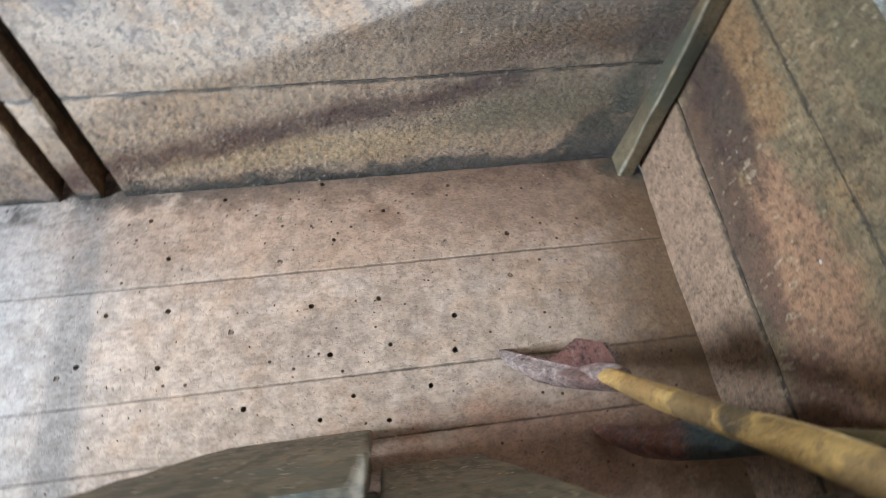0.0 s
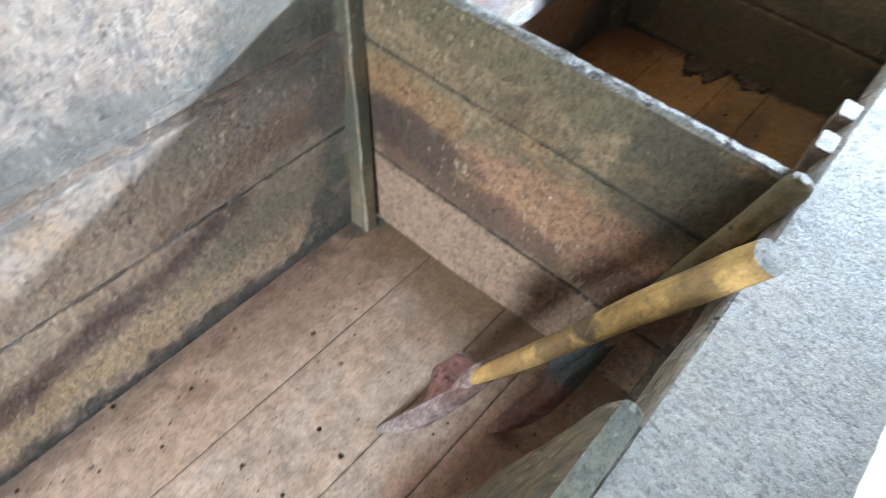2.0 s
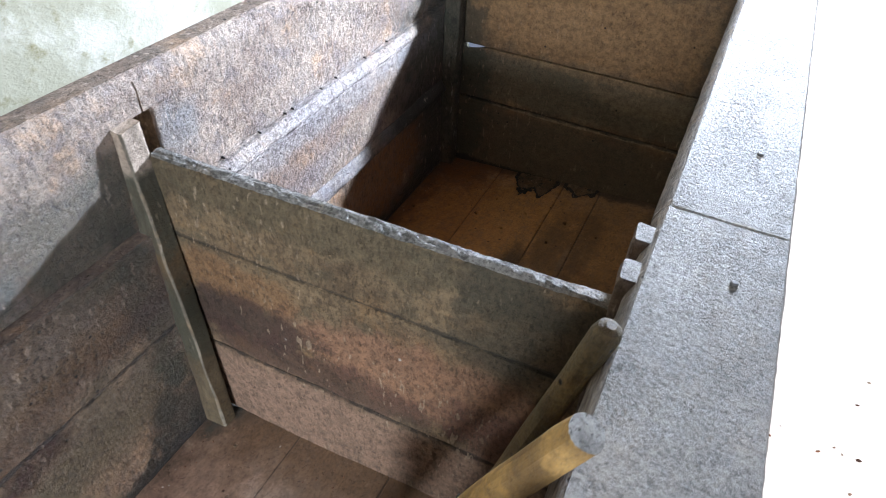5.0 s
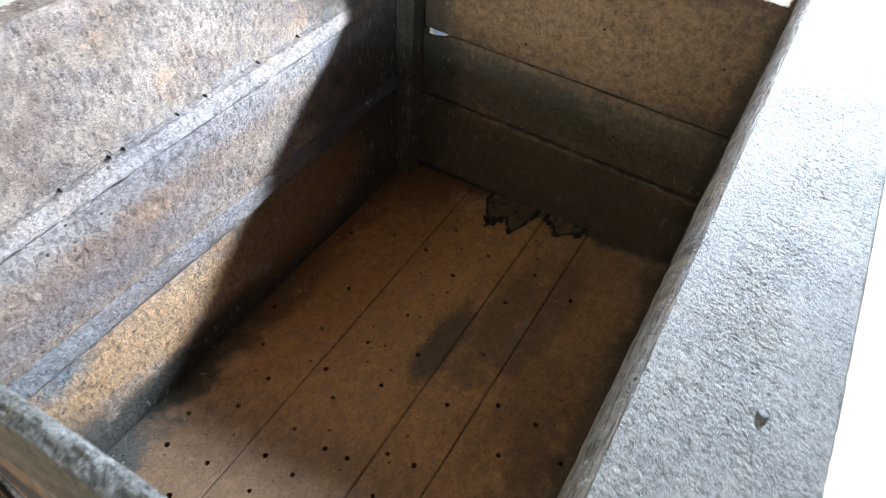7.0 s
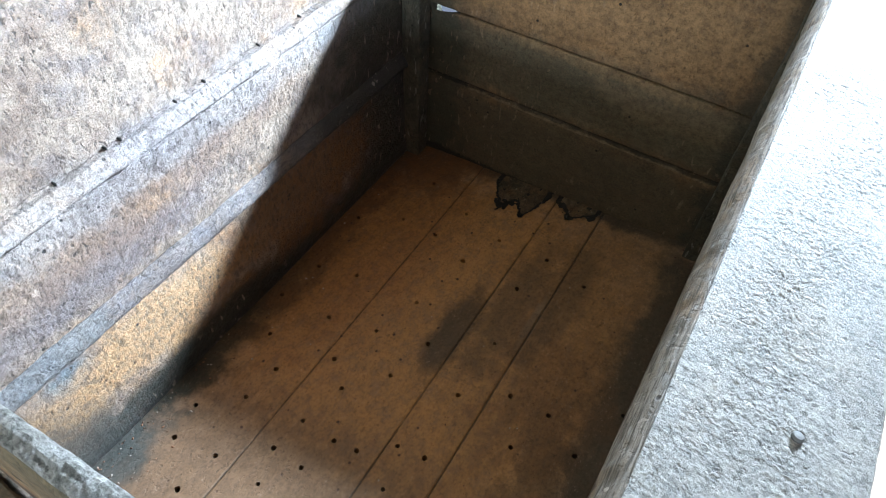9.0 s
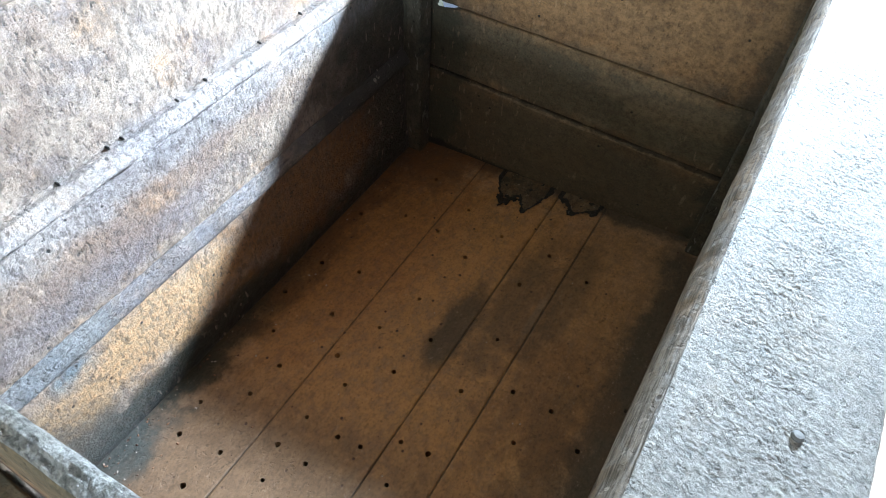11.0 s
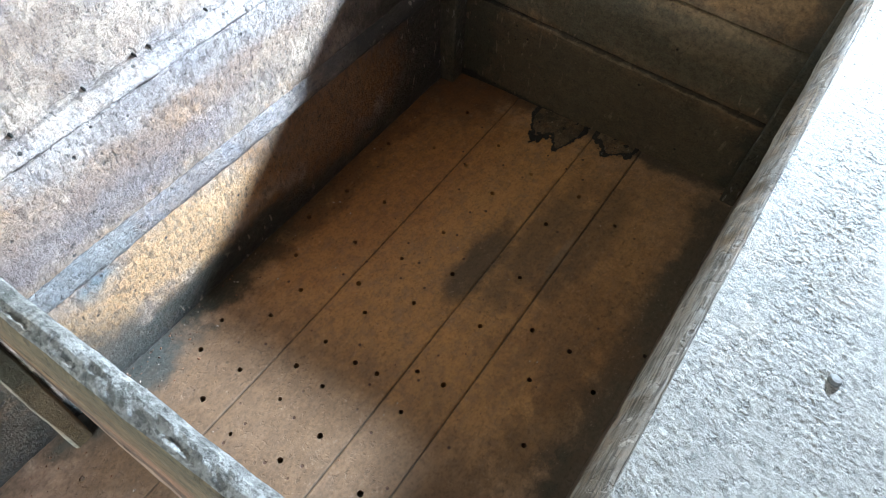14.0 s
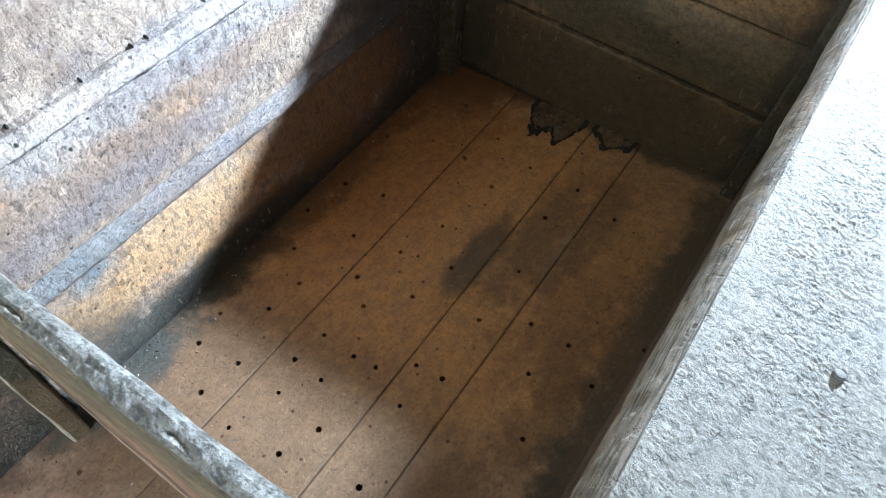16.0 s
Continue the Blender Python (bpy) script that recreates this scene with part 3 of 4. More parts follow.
def drilled_plank(x0, x1, y0, y1, zf, thick, holes, r=0.0057, seed=0.0):
    """A floor board with real drilled holes; zf gives the height at y."""
    bm = bmesh.new()
    c, y0, y1 = 0.011, round(y0, 4), round(y1, 4)
    keep = []
    for hx, hy in holes:
        if x0 + c < hx < x1 - c and y0 + c < hy < y1 - c and all(max(abs(hx - a), abs(hy - b)) > 2.1 * c for a, b in keep):
            keep.append((hx, hy))
    xs = sorted({round(w, 4) for w in (x0, x1, *(h[0] - c for h in keep), *(h[0] + c for h in keep))})
    ys = sorted({round(w, 4) for w in (y0, y0 + 0.004, y1 - 0.004, y1, *(h[1] - c for h in keep), *(h[1] + c for h in keep))})

    def top(x, y):
        edge = 0.0018 if (y <= y0 + 1e-6 or y >= y1 - 1e-6) else 0.0
        return zf(y) - edge + 0.0012 * noise.noise(Vector((x * 4, y * 9, seed)))

    grid = {}

    def vert(x, y):
        key = (round(x, 5), round(y, 5))
        if key not in grid:
            grid[key] = bm.verts.new((x, y, top(x, y)))
        return grid[key]

    def in_cell(x, y):
        return next((h for h in keep if abs(h[0] - x) < c and abs(h[1] - y) < c), None)

    for i in range(len(xs) - 1):
        for j in range(len(ys) - 1):
            if in_cell((xs[i] + xs[i + 1]) / 2, (ys[j] + ys[j + 1]) / 2) is None:
                bm.faces.new((vert(xs[i], ys[j]), vert(xs[i + 1], ys[j]), vert(xs[i + 1], ys[j + 1]), vert(xs[i], ys[j + 1])))
    for hx, hy in keep:
        rr = r * random.uniform(0.75, 1.05)
        outer, inner, low = [], [], []
        for s in range(16):
            t = math.tau * (s + 0.5 * 0) / 16
            ct, st = math.cos(t), math.sin(t)
            m = c / max(abs(ct), abs(st))
            outer.append(bm.verts.new((hx + ct * m, hy + st * m, top(hx + ct * m, hy + st * m))))
            jr = rr * random.uniform(0.9, 1.1)
            inner.append(bm.verts.new((hx + ct * jr, hy + st * jr, top(hx, hy) - 0.0004)))
            low.append(bm.verts.new((hx + ct * jr * 0.92, hy + st * jr * 0.92, top(hx, hy) - thick)))
        for s in range(16):
            e = (s + 1) % 16
            bm.faces.new((outer[s], outer[e], inner[e], inner[s]))
            bm.faces.new((inner[s], inner[e], low[e], low[s]))
    # sides and underside
    under = [bm.verts.new((x, y, zf(y) - thick)) for x, y in ((x0, y0), (x1, y0), (x1, y1), (x0, y1))]
    for j, y in ((0, y0), (1, y1)):
        line = [vert(x, y) for x in xs]
        bm.faces.new(line + ([under[1], under[0]] if j == 0 else [under[2], under[3]]))
    bm.faces.ensure_lookup_table()
    return bm


def relief(x, z, amount):
    """Uneven, chipped timber surface."""
    p = Vector((x * 3.1, z * 4.3, 2.0))
    n1 = noise.noise(Vector((x * 7, z * 9, 3))) * 1.6
    n2 = noise.noise(Vector((x * 60, z * 75, 7)))
    n3 = noise.noise(Vector((x * 150, z * 170, 1)))
    n4 = abs(noise.noise(p * 9)) * 0.8
    return amount * (n1 + 0.75 * n2 + 0.55 * n3 + n4)


def slotted(x0, x1, z0, z1, y0, y1, cuts, profile, rough=0.0017, fine=(-1.35, 1.3), step=0.007):
    """An upright board with slots (xa, xb, za, zb) cut through it; profile(z) adds to the depth of its face."""
    bm = bmesh.new()
    near = [fine[0] + i * step for i in range(int((fine[1] - fine[0]) / step) + 1)]
    bounds = [v for q in cuts for v in q[:2] if x0 < v < x1]
    near = [v for v in near if x0 < v < x1 and all(abs(v - b) > 0.002 for b in bounds)]
    xs = sorted({round(w, 4) for w in (x0, x1, *bounds, *near)})
    nz = max(2, int((z1 - z0) / step))
    zb_ = [v for q in cuts for v in q[2:] if z0 < v < z1]
    zs = [z0 + (z1 - z0) * i / nz for i in range(nz + 1)] + [z0 + 0.003, z1 - 0.003]
    zs = sorted({round(w, 4) for w in (z0, z1, *zb_, *[v for v in zs if all(abs(v - b) > 0.002 for b in zb_)])})

    def cut(x, z):
        return any(q[0] < x < q[1] and q[2] < z < q[3] for q in cuts)

    fg = {}

    def vert(x, z, y):
        key = (x, z, y)
        if key not in fg:
            dy = 0
            if y == y0:
                edge = 0.004 if (z >= zs[-1] - 1e-6 or z <= zs[0] + 1e-6) else 0
                dy = profile(x, z) + edge + relief(x, z, rough)
            fg[key] = bm.verts.new((x, y + dy, z))
        return fg[key]

    for i in range(len(xs) - 1):
        for j in range(len(zs) - 1):
            xa, xb, za, zb = xs[i], xs[i + 1], zs[j], zs[j + 1]
            xm, zm = (xa + xb) / 2, (za + zb) / 2
            if cut(xm, zm):
                continue
            bm.faces.new((vert(xa, za, y0), vert(xb, za, y0), vert(xb, zb, y0), vert(xa, zb, y0)))
            sides = ((i == 0 or cut((xs[i - 1] + xa) / 2, zm), (xa, za, xa, zb)), (i == len(xs) - 2 or cut((xb + xs[min(i + 2, len(xs) - 1)]) / 2, zm), (xb, za, xb, zb)),
                     (j == 0 or cut(xm, (zs[j - 1] + za) / 2), (xa, za, xb, za)), (j == len(zs) - 2 or cut(xm, (zb + zs[min(j + 2, len(zs) - 1)]) / 2), (xa, zb, xb, zb)))
            for k, (open_side, (ax, az, bx, bz)) in enumerate(sides):
                if open_side:
                    f = bm.faces.new((vert(ax, az, y0), vert(bx, bz, y0), vert(bx, bz, y1), vert(ax, az, y1)))
                    f.material_index = 1 if k < 2 else (2 if k == 3 and j == len(zs) - 2 else 0)
    return bm


SAW = 0.38


def flakes(x, y, seed, smooth):
    """Height of a peeling, cross-sawn surface, about -1 to 1; smooth above 0 leaves less of it peeling."""
    wx = x + 0.004 * noise.noise(Vector((x * 55, y * 40, seed + 2)))
    wy = y + 0.005 * noise.noise(Vector((x * 50, y * 45, seed + 9)))
    a = noise.noise(Vector((wx * 330, wy * 290, seed))) + 0.6 * noise.noise(Vector((wx * 150, wy * 120, seed + 5)))
    peel = max(0.0, min(1.0, 0.66 - smooth + 1.1 * noise.noise(Vector((x * 8, y * 13, seed + 4)))))
    chip = max(0.0, min(1.0, (a - 0.10) / 0.07)) * (0.75 + 0.5 * noise.noise(Vector((x * 120, y * 120, seed + 3)))) + 0.55 * max(0.0, min(1.0, (a - 0.48) / 0.06))
    scar = max(0.0, min(1.0, (-a - 0.30) / 0.08))
    saw = noise.noise(Vector((x * 230, y * 13, seed + 1))) + 0.4 * noise.noise(Vector((x * 60, y * 8, seed + 6)))
    pit = -1.6 * max(0.0, noise.noise(Vector((x * 70, y * 55, seed + 7))) - 0.52)
    return peel * (0.85 * chip - 0.6 * scar + 0.12 * a) + (SAW - 0.25 * peel) * saw + pit


def flaked_board(x0, x1, y0, y1, z1, thick, edge, step=0.0017, amount=0.0008, fine_to=1.25, seed=0.0, fine_from=-0.8, smooth=0.0):
    """A wide top board lying flat, its upper face flaking and its inner (+y) edge worn to a rough slope."""
    bm = bmesh.new()
    far = [x0] if x0 < fine_from else []
    x0 = max(x0, fine_from)
    nx = max(2, int((min(x1, fine_to) - x0) / step))
    xs = far + [x0 + (min(x1, fine_to) - x0) * i / nx for i in range(nx + 1)] + ([x1] if x1 > fine_to else [])
    ny = int((y1 - y0 - edge) / step)
    sect = [(y0, z1 - thick, 0, 0), (y0, z1 - 0.004, 0.3, 0)]
    sect += [(y0 + 0.003 + (y1 - y0 - edge - 0.003) * i / ny, z1, 1, 0) for i in range(ny + 1)]
    sect += [(y1 - edge + edge * f, z1 - 0.001 - (thick - 0.004) * (0.25 * f + 0.75 * f * f), 0.6, 1) for f in (0.03, 0.1, 0.18, 0.26, 0.35, 0.44, 0.53, 0.62, 0.71, 0.8, 0.9)]
    sect += [(y1, z1 - thick, 0, 1)]
    rings = []
    for x in xs:
        ring = []
        for y, z, weight, rim in sect:
            d = amount * weight * flakes(x, y, seed, smooth + max(0.0, (-0.675 - y) * 9)) if weight else 0.0
            side = 0.0018 * noise.noise(Vector((x * 14, 1.0 + rim * 3, seed))) + 0.0007 * noise.noise(Vector((x * 60, rim * 3, seed))) if rim or weight < 0.5 else 0
            if rim and weight:
                d = 0.3 * d + 0.0011 * noise.noise(Vector((x * 26, y * 700, seed))) * weight
            ring.append(bm.verts.new((x, y + side, z + d)))
        rings.append(ring)
    for a, b in zip(rings, rings[1:]):
        for k in range(len(sect) - 1):
            bm.faces.new((a[k], a[k + 1], b[k + 1], b[k])).material_index = 1 if sect[k][3] else 0
        bm.faces.new((a[-1], a[0], b[0], b[-1]))
    bm.faces.new(rings[0])
    bm.faces.new(rings[-1][::-1])
    return bm


def tube(points, radii, sides=14, seed=0.0, wob=0.0, squash=1.0):
    """A round pole through points with a radius at each."""
    bm = bmesh.new()
    rings = []
    pts = [Vector(p) for p in points]
    for i, p in enumerate(pts):
        d = (pts[min(i + 1, len(pts) - 1)] - pts[max(i - 1, 0)]).normalized()
        s = d.cross(Vector((0.3, 1, 0.2))).normalized()
        t = d.cross(s)
        ring = []
        for k in range(sides):
            a = math.tau * k / sides
            r = radii[i] * (1 + wob * noise.noise(Vector((math.cos(a) * 1.3, math.sin(a) * 1.3, i * 0.35 + seed))))
            ring.append(bm.verts.new(p + s * math.cos(a) * r + t * math.sin(a) * r * squash))
        rings.append(ring)
    for i in range(len(rings) - 1):
        for k in range(sides):
            bm.faces.new((rings[i][k], rings[i][(k + 1) % sides], rings[i + 1][(k + 1) % sides], rings[i + 1][k]))
    bm.faces.new(rings[0][::-1])
    bm.faces.new(rings[-1])
    return bm


def block(lo, hi):
    return plank(lo, hi, max(range(3), key=lambda i: hi[i] - lo[i]), 0.0, 0.0, 50)


# ---- the place around the box ----
GROUND = -0.38
tagged(part("ground", block((-30, -30, GROUND - 0.2), (30, 30, GROUND)), M_ground), "pale bare concrete ground in full daylight", "ground", kind="structure")
tagged(part("wall_back", block((-6, 0.46, GROUND), (1.62, 0.62, 2.5)), M_white), "whitewashed masonry wall with green and ochre stains", "wall", kind="structure")
# Unseen walls and lintels, added to frame the two area lamps.
end = tagged(part("wall_end", block((2.4, -0.42, GROUND), (2.56, 0.12, 2.5)), M_white), "unseen added whitewashed end wall beside the right lamp", "wall", kind="structure")
part("lintel", block((2.4, -1.1, 1.84), (2.56, -0.42, 2.5)), M_white, end)
side = tagged(part("wall_side", block((-3.12, -0.1, GROUND), (-2.97, 0.455, 2.497)), M_white), "unseen added whitewashed side wall beside the left lamp", "wall", kind="structure")
part("lintel", block((-3.12, -1.1, 1.84), (-2.97, -0.103, 2.497)), M_white, side)
# Unseen dark block, added so floor gaps and drilled holes stay black.
tagged(part("under_floor", block((-2.4, -0.72, GROUND), (1.3, 0.3, -0.12)), M_dark), "added dark block that keeps light out of the floor holes", "ground", kind="structure")
# Unseen roof, added to keep the sun off the box.
tagged(part("ceiling", block((-6, -1.68, 2.5), (2.6, 0.66, 2.58)), M_roof), "unseen added timber roof that blocks sun and bounces warm fill", "ceiling", kind="structure")


# ---- the fermenting box ----
SLOPE = math.tan(radians(4))
FLOOR_Y = lambda y: -SLOPE * y
X_LEFT, X_END, BACK, CAP = -2.4, 1.225, 0.235, 0.772
box = thing("fermenting_box", (0, -0.2, GROUND), "long weathered wooden fermenting box with drilled plank floor", "fermenting box")

# floor boards run the whole length under the partition
HOLES = [
    (0.221, 0.137), (0.151, 0.054), (0.133, -0.040), (0.151, -0.150), (0.189, -0.305), (0.226, -0.179), (0.236, -0.068), (0.235, 0.040),
    (0.302, -0.117), (0.379, -0.058), (0.305, -0.046), (0.360, 0.077), (0.442, 0.068), (0.293, 0.152), (0.377, -0.137), (0.383, -0.187),
    (0.476, -0.080), (0.629, -0.060), (0.553, -0.150), (0.740, -0.094), (0.605, 0.054), (0.735, 0.073), (0.503, 0.139), (0.601, 0.189),
    (0.713, 0.169), (0.524, -0.023), (0.946, 0.080), (0.941, -0.019), (1.101, 0.084), (1.044, -0.049), (0.901, -0.122), (1.004, -0.166),
    (0.659, -0.175), (0.586, -0.294), (0.638, -0.386), (0.733, -0.299), (0.892, -0.272), (1.006, -0.294), (0.975, -0.403), (0.541, -0.437),
    (0.638, -0.471), (0.588, -0.549), (0.425, -0.494), (0.348, -0.273), (0.438, -0.307), (0.432, -0.249), (0.893, 0.184), (0.714, -0.597),
]
HOLES_LEFT = [
    (-1.028, -0.058), (-0.754, -0.079), (-0.723, -0.184), (-0.621, -0.077), (-0.607, -0.177), (-1.035, 0.060), (-0.926, 0.193), (-1.185, -0.153),
    (-1.143, -0.054), (-0.718, 0.214), (-0.591, 0.131), (-0.701, 0.069), (-0.883, -0.269), (-0.748, -0.306), (-0.250, -0.101), (-0.076, 0.117),
    (-0.442, 0.182), (-0.333, 0.045), (-0.475, -0.131), (-0.484, -0.203), (-0.179, 0.053), (-1.076, 0.155), (-0.813, 0.134), (-0.813, 0.028),
    (-0.908, -0.116), (-1.216, -0.171), (-0.550, -0.011), (-0.346, -0.054), (-0.468, 0.040), (-0.303, 0.166), (-0.226, 0.112), (-0.540, -0.267),
    (-0.624, -0.322), (-0.685, -0.269), (-1.039, -0.172),
]
SEAMS = (0.30, 0.0, -0.23, -0.352, -0.66)
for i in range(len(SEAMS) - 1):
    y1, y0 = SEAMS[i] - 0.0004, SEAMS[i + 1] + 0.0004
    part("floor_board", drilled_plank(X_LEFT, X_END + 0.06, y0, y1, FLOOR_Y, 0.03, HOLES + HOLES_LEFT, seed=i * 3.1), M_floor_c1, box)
# some of the drain holes are clogged with pulp
for x, y in HOLES_LEFT[14:16] + HOLES_LEFT[20:32:2] + HOLES_LEFT[23:31:2]:
    top = FLOOR_Y(y) + 0.0012 * noise.noise(Vector((x * 4, y * 9, 3.0)))
    part("hole_plug", tube([Vector((x, y, top - 0.012)), Vector((x, y, top - 0.0035)), Vector((x, y, top - 0.0022))], [0.0075, 0.0075, 0.003], 10, x * 30, 0.2), M_brown, box)

# back wall: three boards set back one behind the other, with slots for the partitions
SLOTS = [(-1.264, -1.224), (-1.179, -1.132)]
ROWS = ((-0.06, 0.287, BACK - 0.013, 9), (0.290, 0.510, BACK + 0.001, 9), (0.513, 0.785, BACK + 0.027, 0.716))


def face_profile(x, z):
    """The wall leans back a little; its top edge is worn round."""
    if z > 0.755:
        return 0.35 * (z - 0.755)
    return 0.0012 + 0.045 * z if z < 0.29 else 0.0


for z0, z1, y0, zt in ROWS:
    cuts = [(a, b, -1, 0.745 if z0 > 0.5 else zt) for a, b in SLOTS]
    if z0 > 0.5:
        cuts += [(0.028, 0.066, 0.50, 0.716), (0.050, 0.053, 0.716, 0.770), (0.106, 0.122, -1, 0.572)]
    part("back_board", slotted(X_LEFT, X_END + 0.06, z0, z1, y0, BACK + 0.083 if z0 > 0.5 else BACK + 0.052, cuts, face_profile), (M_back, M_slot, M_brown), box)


def ledge(x0, x1, section, seed, wob=0.0022):
    """A worn strip along the wall with the cross-section (y, z)."""
    bm = bmesh.new()
    n = int((x1 - x0) / 0.006)
    rings = []
    for i in range(n + 1):
        x = x0 + (x1 - x0) * i / n
        ring = []
        for k, (y, z) in enumerate(section):
            q = Vector((x * 11, k * 1.7, seed))
            d = noise.noise_vector(q) * wob + noise.noise_vector(q * 5.3) * wob * 0.7
            ring.append(bm.verts.new((x, y + d[1], z + d[2])))
        rings.append(ring)
    k = len(section)
    for p, q in zip(rings, rings[1:]):
        for j in range(k):
            bm.faces.new((p[j], p[(j + 1) % k], q[(j + 1) % k], q[j])).smooth = j < k - 1
    bm.faces.new(rings[0])
    bm.faces.new(rings[-1][::-1])
    return bm


part("filler_strip", ledge(0.120, X_END, ((BACK + 0.03, 0.512), (BACK + 0.001, 0.512), (BACK - 0.0025, 0.517), (BACK + 0.0, 0.524), (BACK + 0.008, 0.534), (BACK + 0.015, 0.5395), (BACK + 0.022, 0.5415), (BACK + 0.03, 0.543)), 3, 0.0028), M_back, box, "strip closing a joint of the wall")
part("filler_strip", ledge(0.060, X_END - 0.05, ((BACK + 0.004, 0.262), (BACK - 0.013, 0.264), (BACK - 0.019, 0.270), (BACK - 0.018, 0.277), (BACK - 0.010, 0.289), (BACK - 0.001, 0.302), (BACK + 0.004, 0.304)), 6), M_strip, box, "sloping grey strip on the bottom board")
# Solid black pegs stand in for the shade inside small holes.
for x, z in ((0.20, 0.5425), (0.315, 0.541), (0.405, 0.543), (0.432, 0.542), (0.545, 0.541), (0.61, 0.5425), (0.745, 0.541), (0.86, 0.5425)):
    part("nail_hole", tube([(x, BACK + 0.0185, z), (x, BACK + 0.021, z + 0.001), (x, BACK + 0.034, z + 0.001)], [0.0012, 0.0024, 0.0022], 9, x * 40, 0.3), M_char, box)
part("backing_board", block((X_LEFT, BACK + 0.054, -0.06), (X_END + 0.06, BACK + 0.07, 0.50)), M_dark, box)
part("slot_backing", block((0.02, BACK + 0.052, 0.515), (0.135, BACK + 0.066, 0.765)), M_slot, box)


# upright cleats that hold the partition at the back wall
def back_cleat(foot, top, high, seed, label):
    """foot and top: x of the two front arrises; the front leans back as it rises."""
    bm = bmesh.new()
    n = 40
    rings = []
    for i in range(n + 1):
        f = i / n
        z = -0.015 + (high + 0.015) * f
        y = 0.168 + 0.104 * z
        l, r = (foot[k] + (top[k] - foot[k]) * f for k in (0, 1))
        ring = []
        for k, (x, yy) in enumerate(((l, BACK + 0.03), (l, y + 0.005), (l + 0.0012, y + 0.0012), (l + 0.0035, y), (r - 0.005, y), (r - 0.0015, y + 0.0015), (r, y + 0.005), (r, BACK + 0.03))):
            q = Vector((z * 9, seed + k // 4, k * 0.31))
            d = noise.noise_vector(q) * 0.0022 + noise.noise_vector(q * 6.1) * 0.0011
            ring.append(bm.verts.new((x + d[0], yy + (d[1] if 0 < k < 7 else 0), z - (0.004 if i == n and k in (1, 2, 3) else 0))))
        rings.append(ring)
    for p, q in zip(rings, rings[1:]):
        for j in range(8):
            bm.faces.new((p[j], p[(j + 1) % 8], q[(j + 1) % 8], q[j])).material_index = 1 if j in (1, 2) else 0
    bm.faces.new(rings[0][::-1])
    bm.faces.new(rings[-1])
    part("back_cleat", bm, (M_slat, M_arris), box, label)


back_cleat((-0.047, -0.012), (-0.018, 0.026), 0.718, 2.0, "upright cleat with a pale worn edge")
part("slot_block", plank((0.067, BACK + 0.021, 0.556), (0.101, BACK + 0.040, 0.718), 2, 0.003, 0.002, 0.02, seed=9), M_back, box, "short block beside the partition slot")

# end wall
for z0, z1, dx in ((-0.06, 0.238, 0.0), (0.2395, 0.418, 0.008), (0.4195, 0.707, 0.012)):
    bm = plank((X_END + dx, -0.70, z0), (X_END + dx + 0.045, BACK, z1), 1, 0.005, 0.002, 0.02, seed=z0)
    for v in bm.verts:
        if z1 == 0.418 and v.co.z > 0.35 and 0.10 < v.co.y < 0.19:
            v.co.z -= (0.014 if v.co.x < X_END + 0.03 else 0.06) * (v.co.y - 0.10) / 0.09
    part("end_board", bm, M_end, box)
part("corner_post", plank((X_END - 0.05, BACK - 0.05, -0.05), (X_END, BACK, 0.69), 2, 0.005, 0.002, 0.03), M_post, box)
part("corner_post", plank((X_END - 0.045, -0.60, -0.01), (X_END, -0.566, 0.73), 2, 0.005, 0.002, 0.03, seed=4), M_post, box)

# front wall and its wide top board
for z0, z1 in ((-0.02, 0.24), (0.243, 0.50), (0.503, 0.735)):
    part("front_board", plank((X_LEFT, -0.66, z0), (X_END + 0.06, -0.60, z1), 0, 0.005, 0.002, 0.1, seed=z0), M_front, box)
cap_a = part("cap_board", flaked_board(0.1502, X_END + 0.5, -0.735, -0.566, CAP, 0.036, 0.018, 0.0012, 0.00055, seed=4), (M_cap, M_cap_edge), box)
cap_b = part("cap_board", flaked_board(X_LEFT, 0.1495, -0.735, -0.567, CAP - 0.0006, 0.036, 0.016, 0.0015, 0.00055, seed=8, smooth=0.30), (M_cap, M_cap_edge), box)
for parent, x, y in ((cap_a, 0.342, -0.679), (cap_b, 0.03, -0.679)):
    bm = tube([(x, y, CAP - 0.01), (x, y, CAP - 0.0012), (x, y, CAP - 0.001), (x, y, CAP + 0.0018), (x + 0.0003, y, CAP + 0.0030), (x + 0.0004, y, CAP + 0.0033)], [0.0042, 0.0045, 0.0047, 0.0048, 0.0036, 0.0012], 18)
    part("nail", bm, M_nail, parent)
part("joint_filler", plank((0.1484, -0.731, CAP - 0.006), (0.1522, -0.588, CAP + 0.0007), 1, 0.001, 0.0016, 0.004, seed=2), M_cut, box, "pale crumbs filling the joint of the top boards")
for x0, x1 in ((-0.016, 0.027), (0.064, 0.104)):
    part("cleat", plank((x0, -0.60, 0.02), (x1, -0.5535, 0.764), 2, 0.0045, 0.0042, 0.012, seed=x0 * 50, mats=(2, 1, 1)), (M_front, M_cap), box, "grey-topped upright cleat")

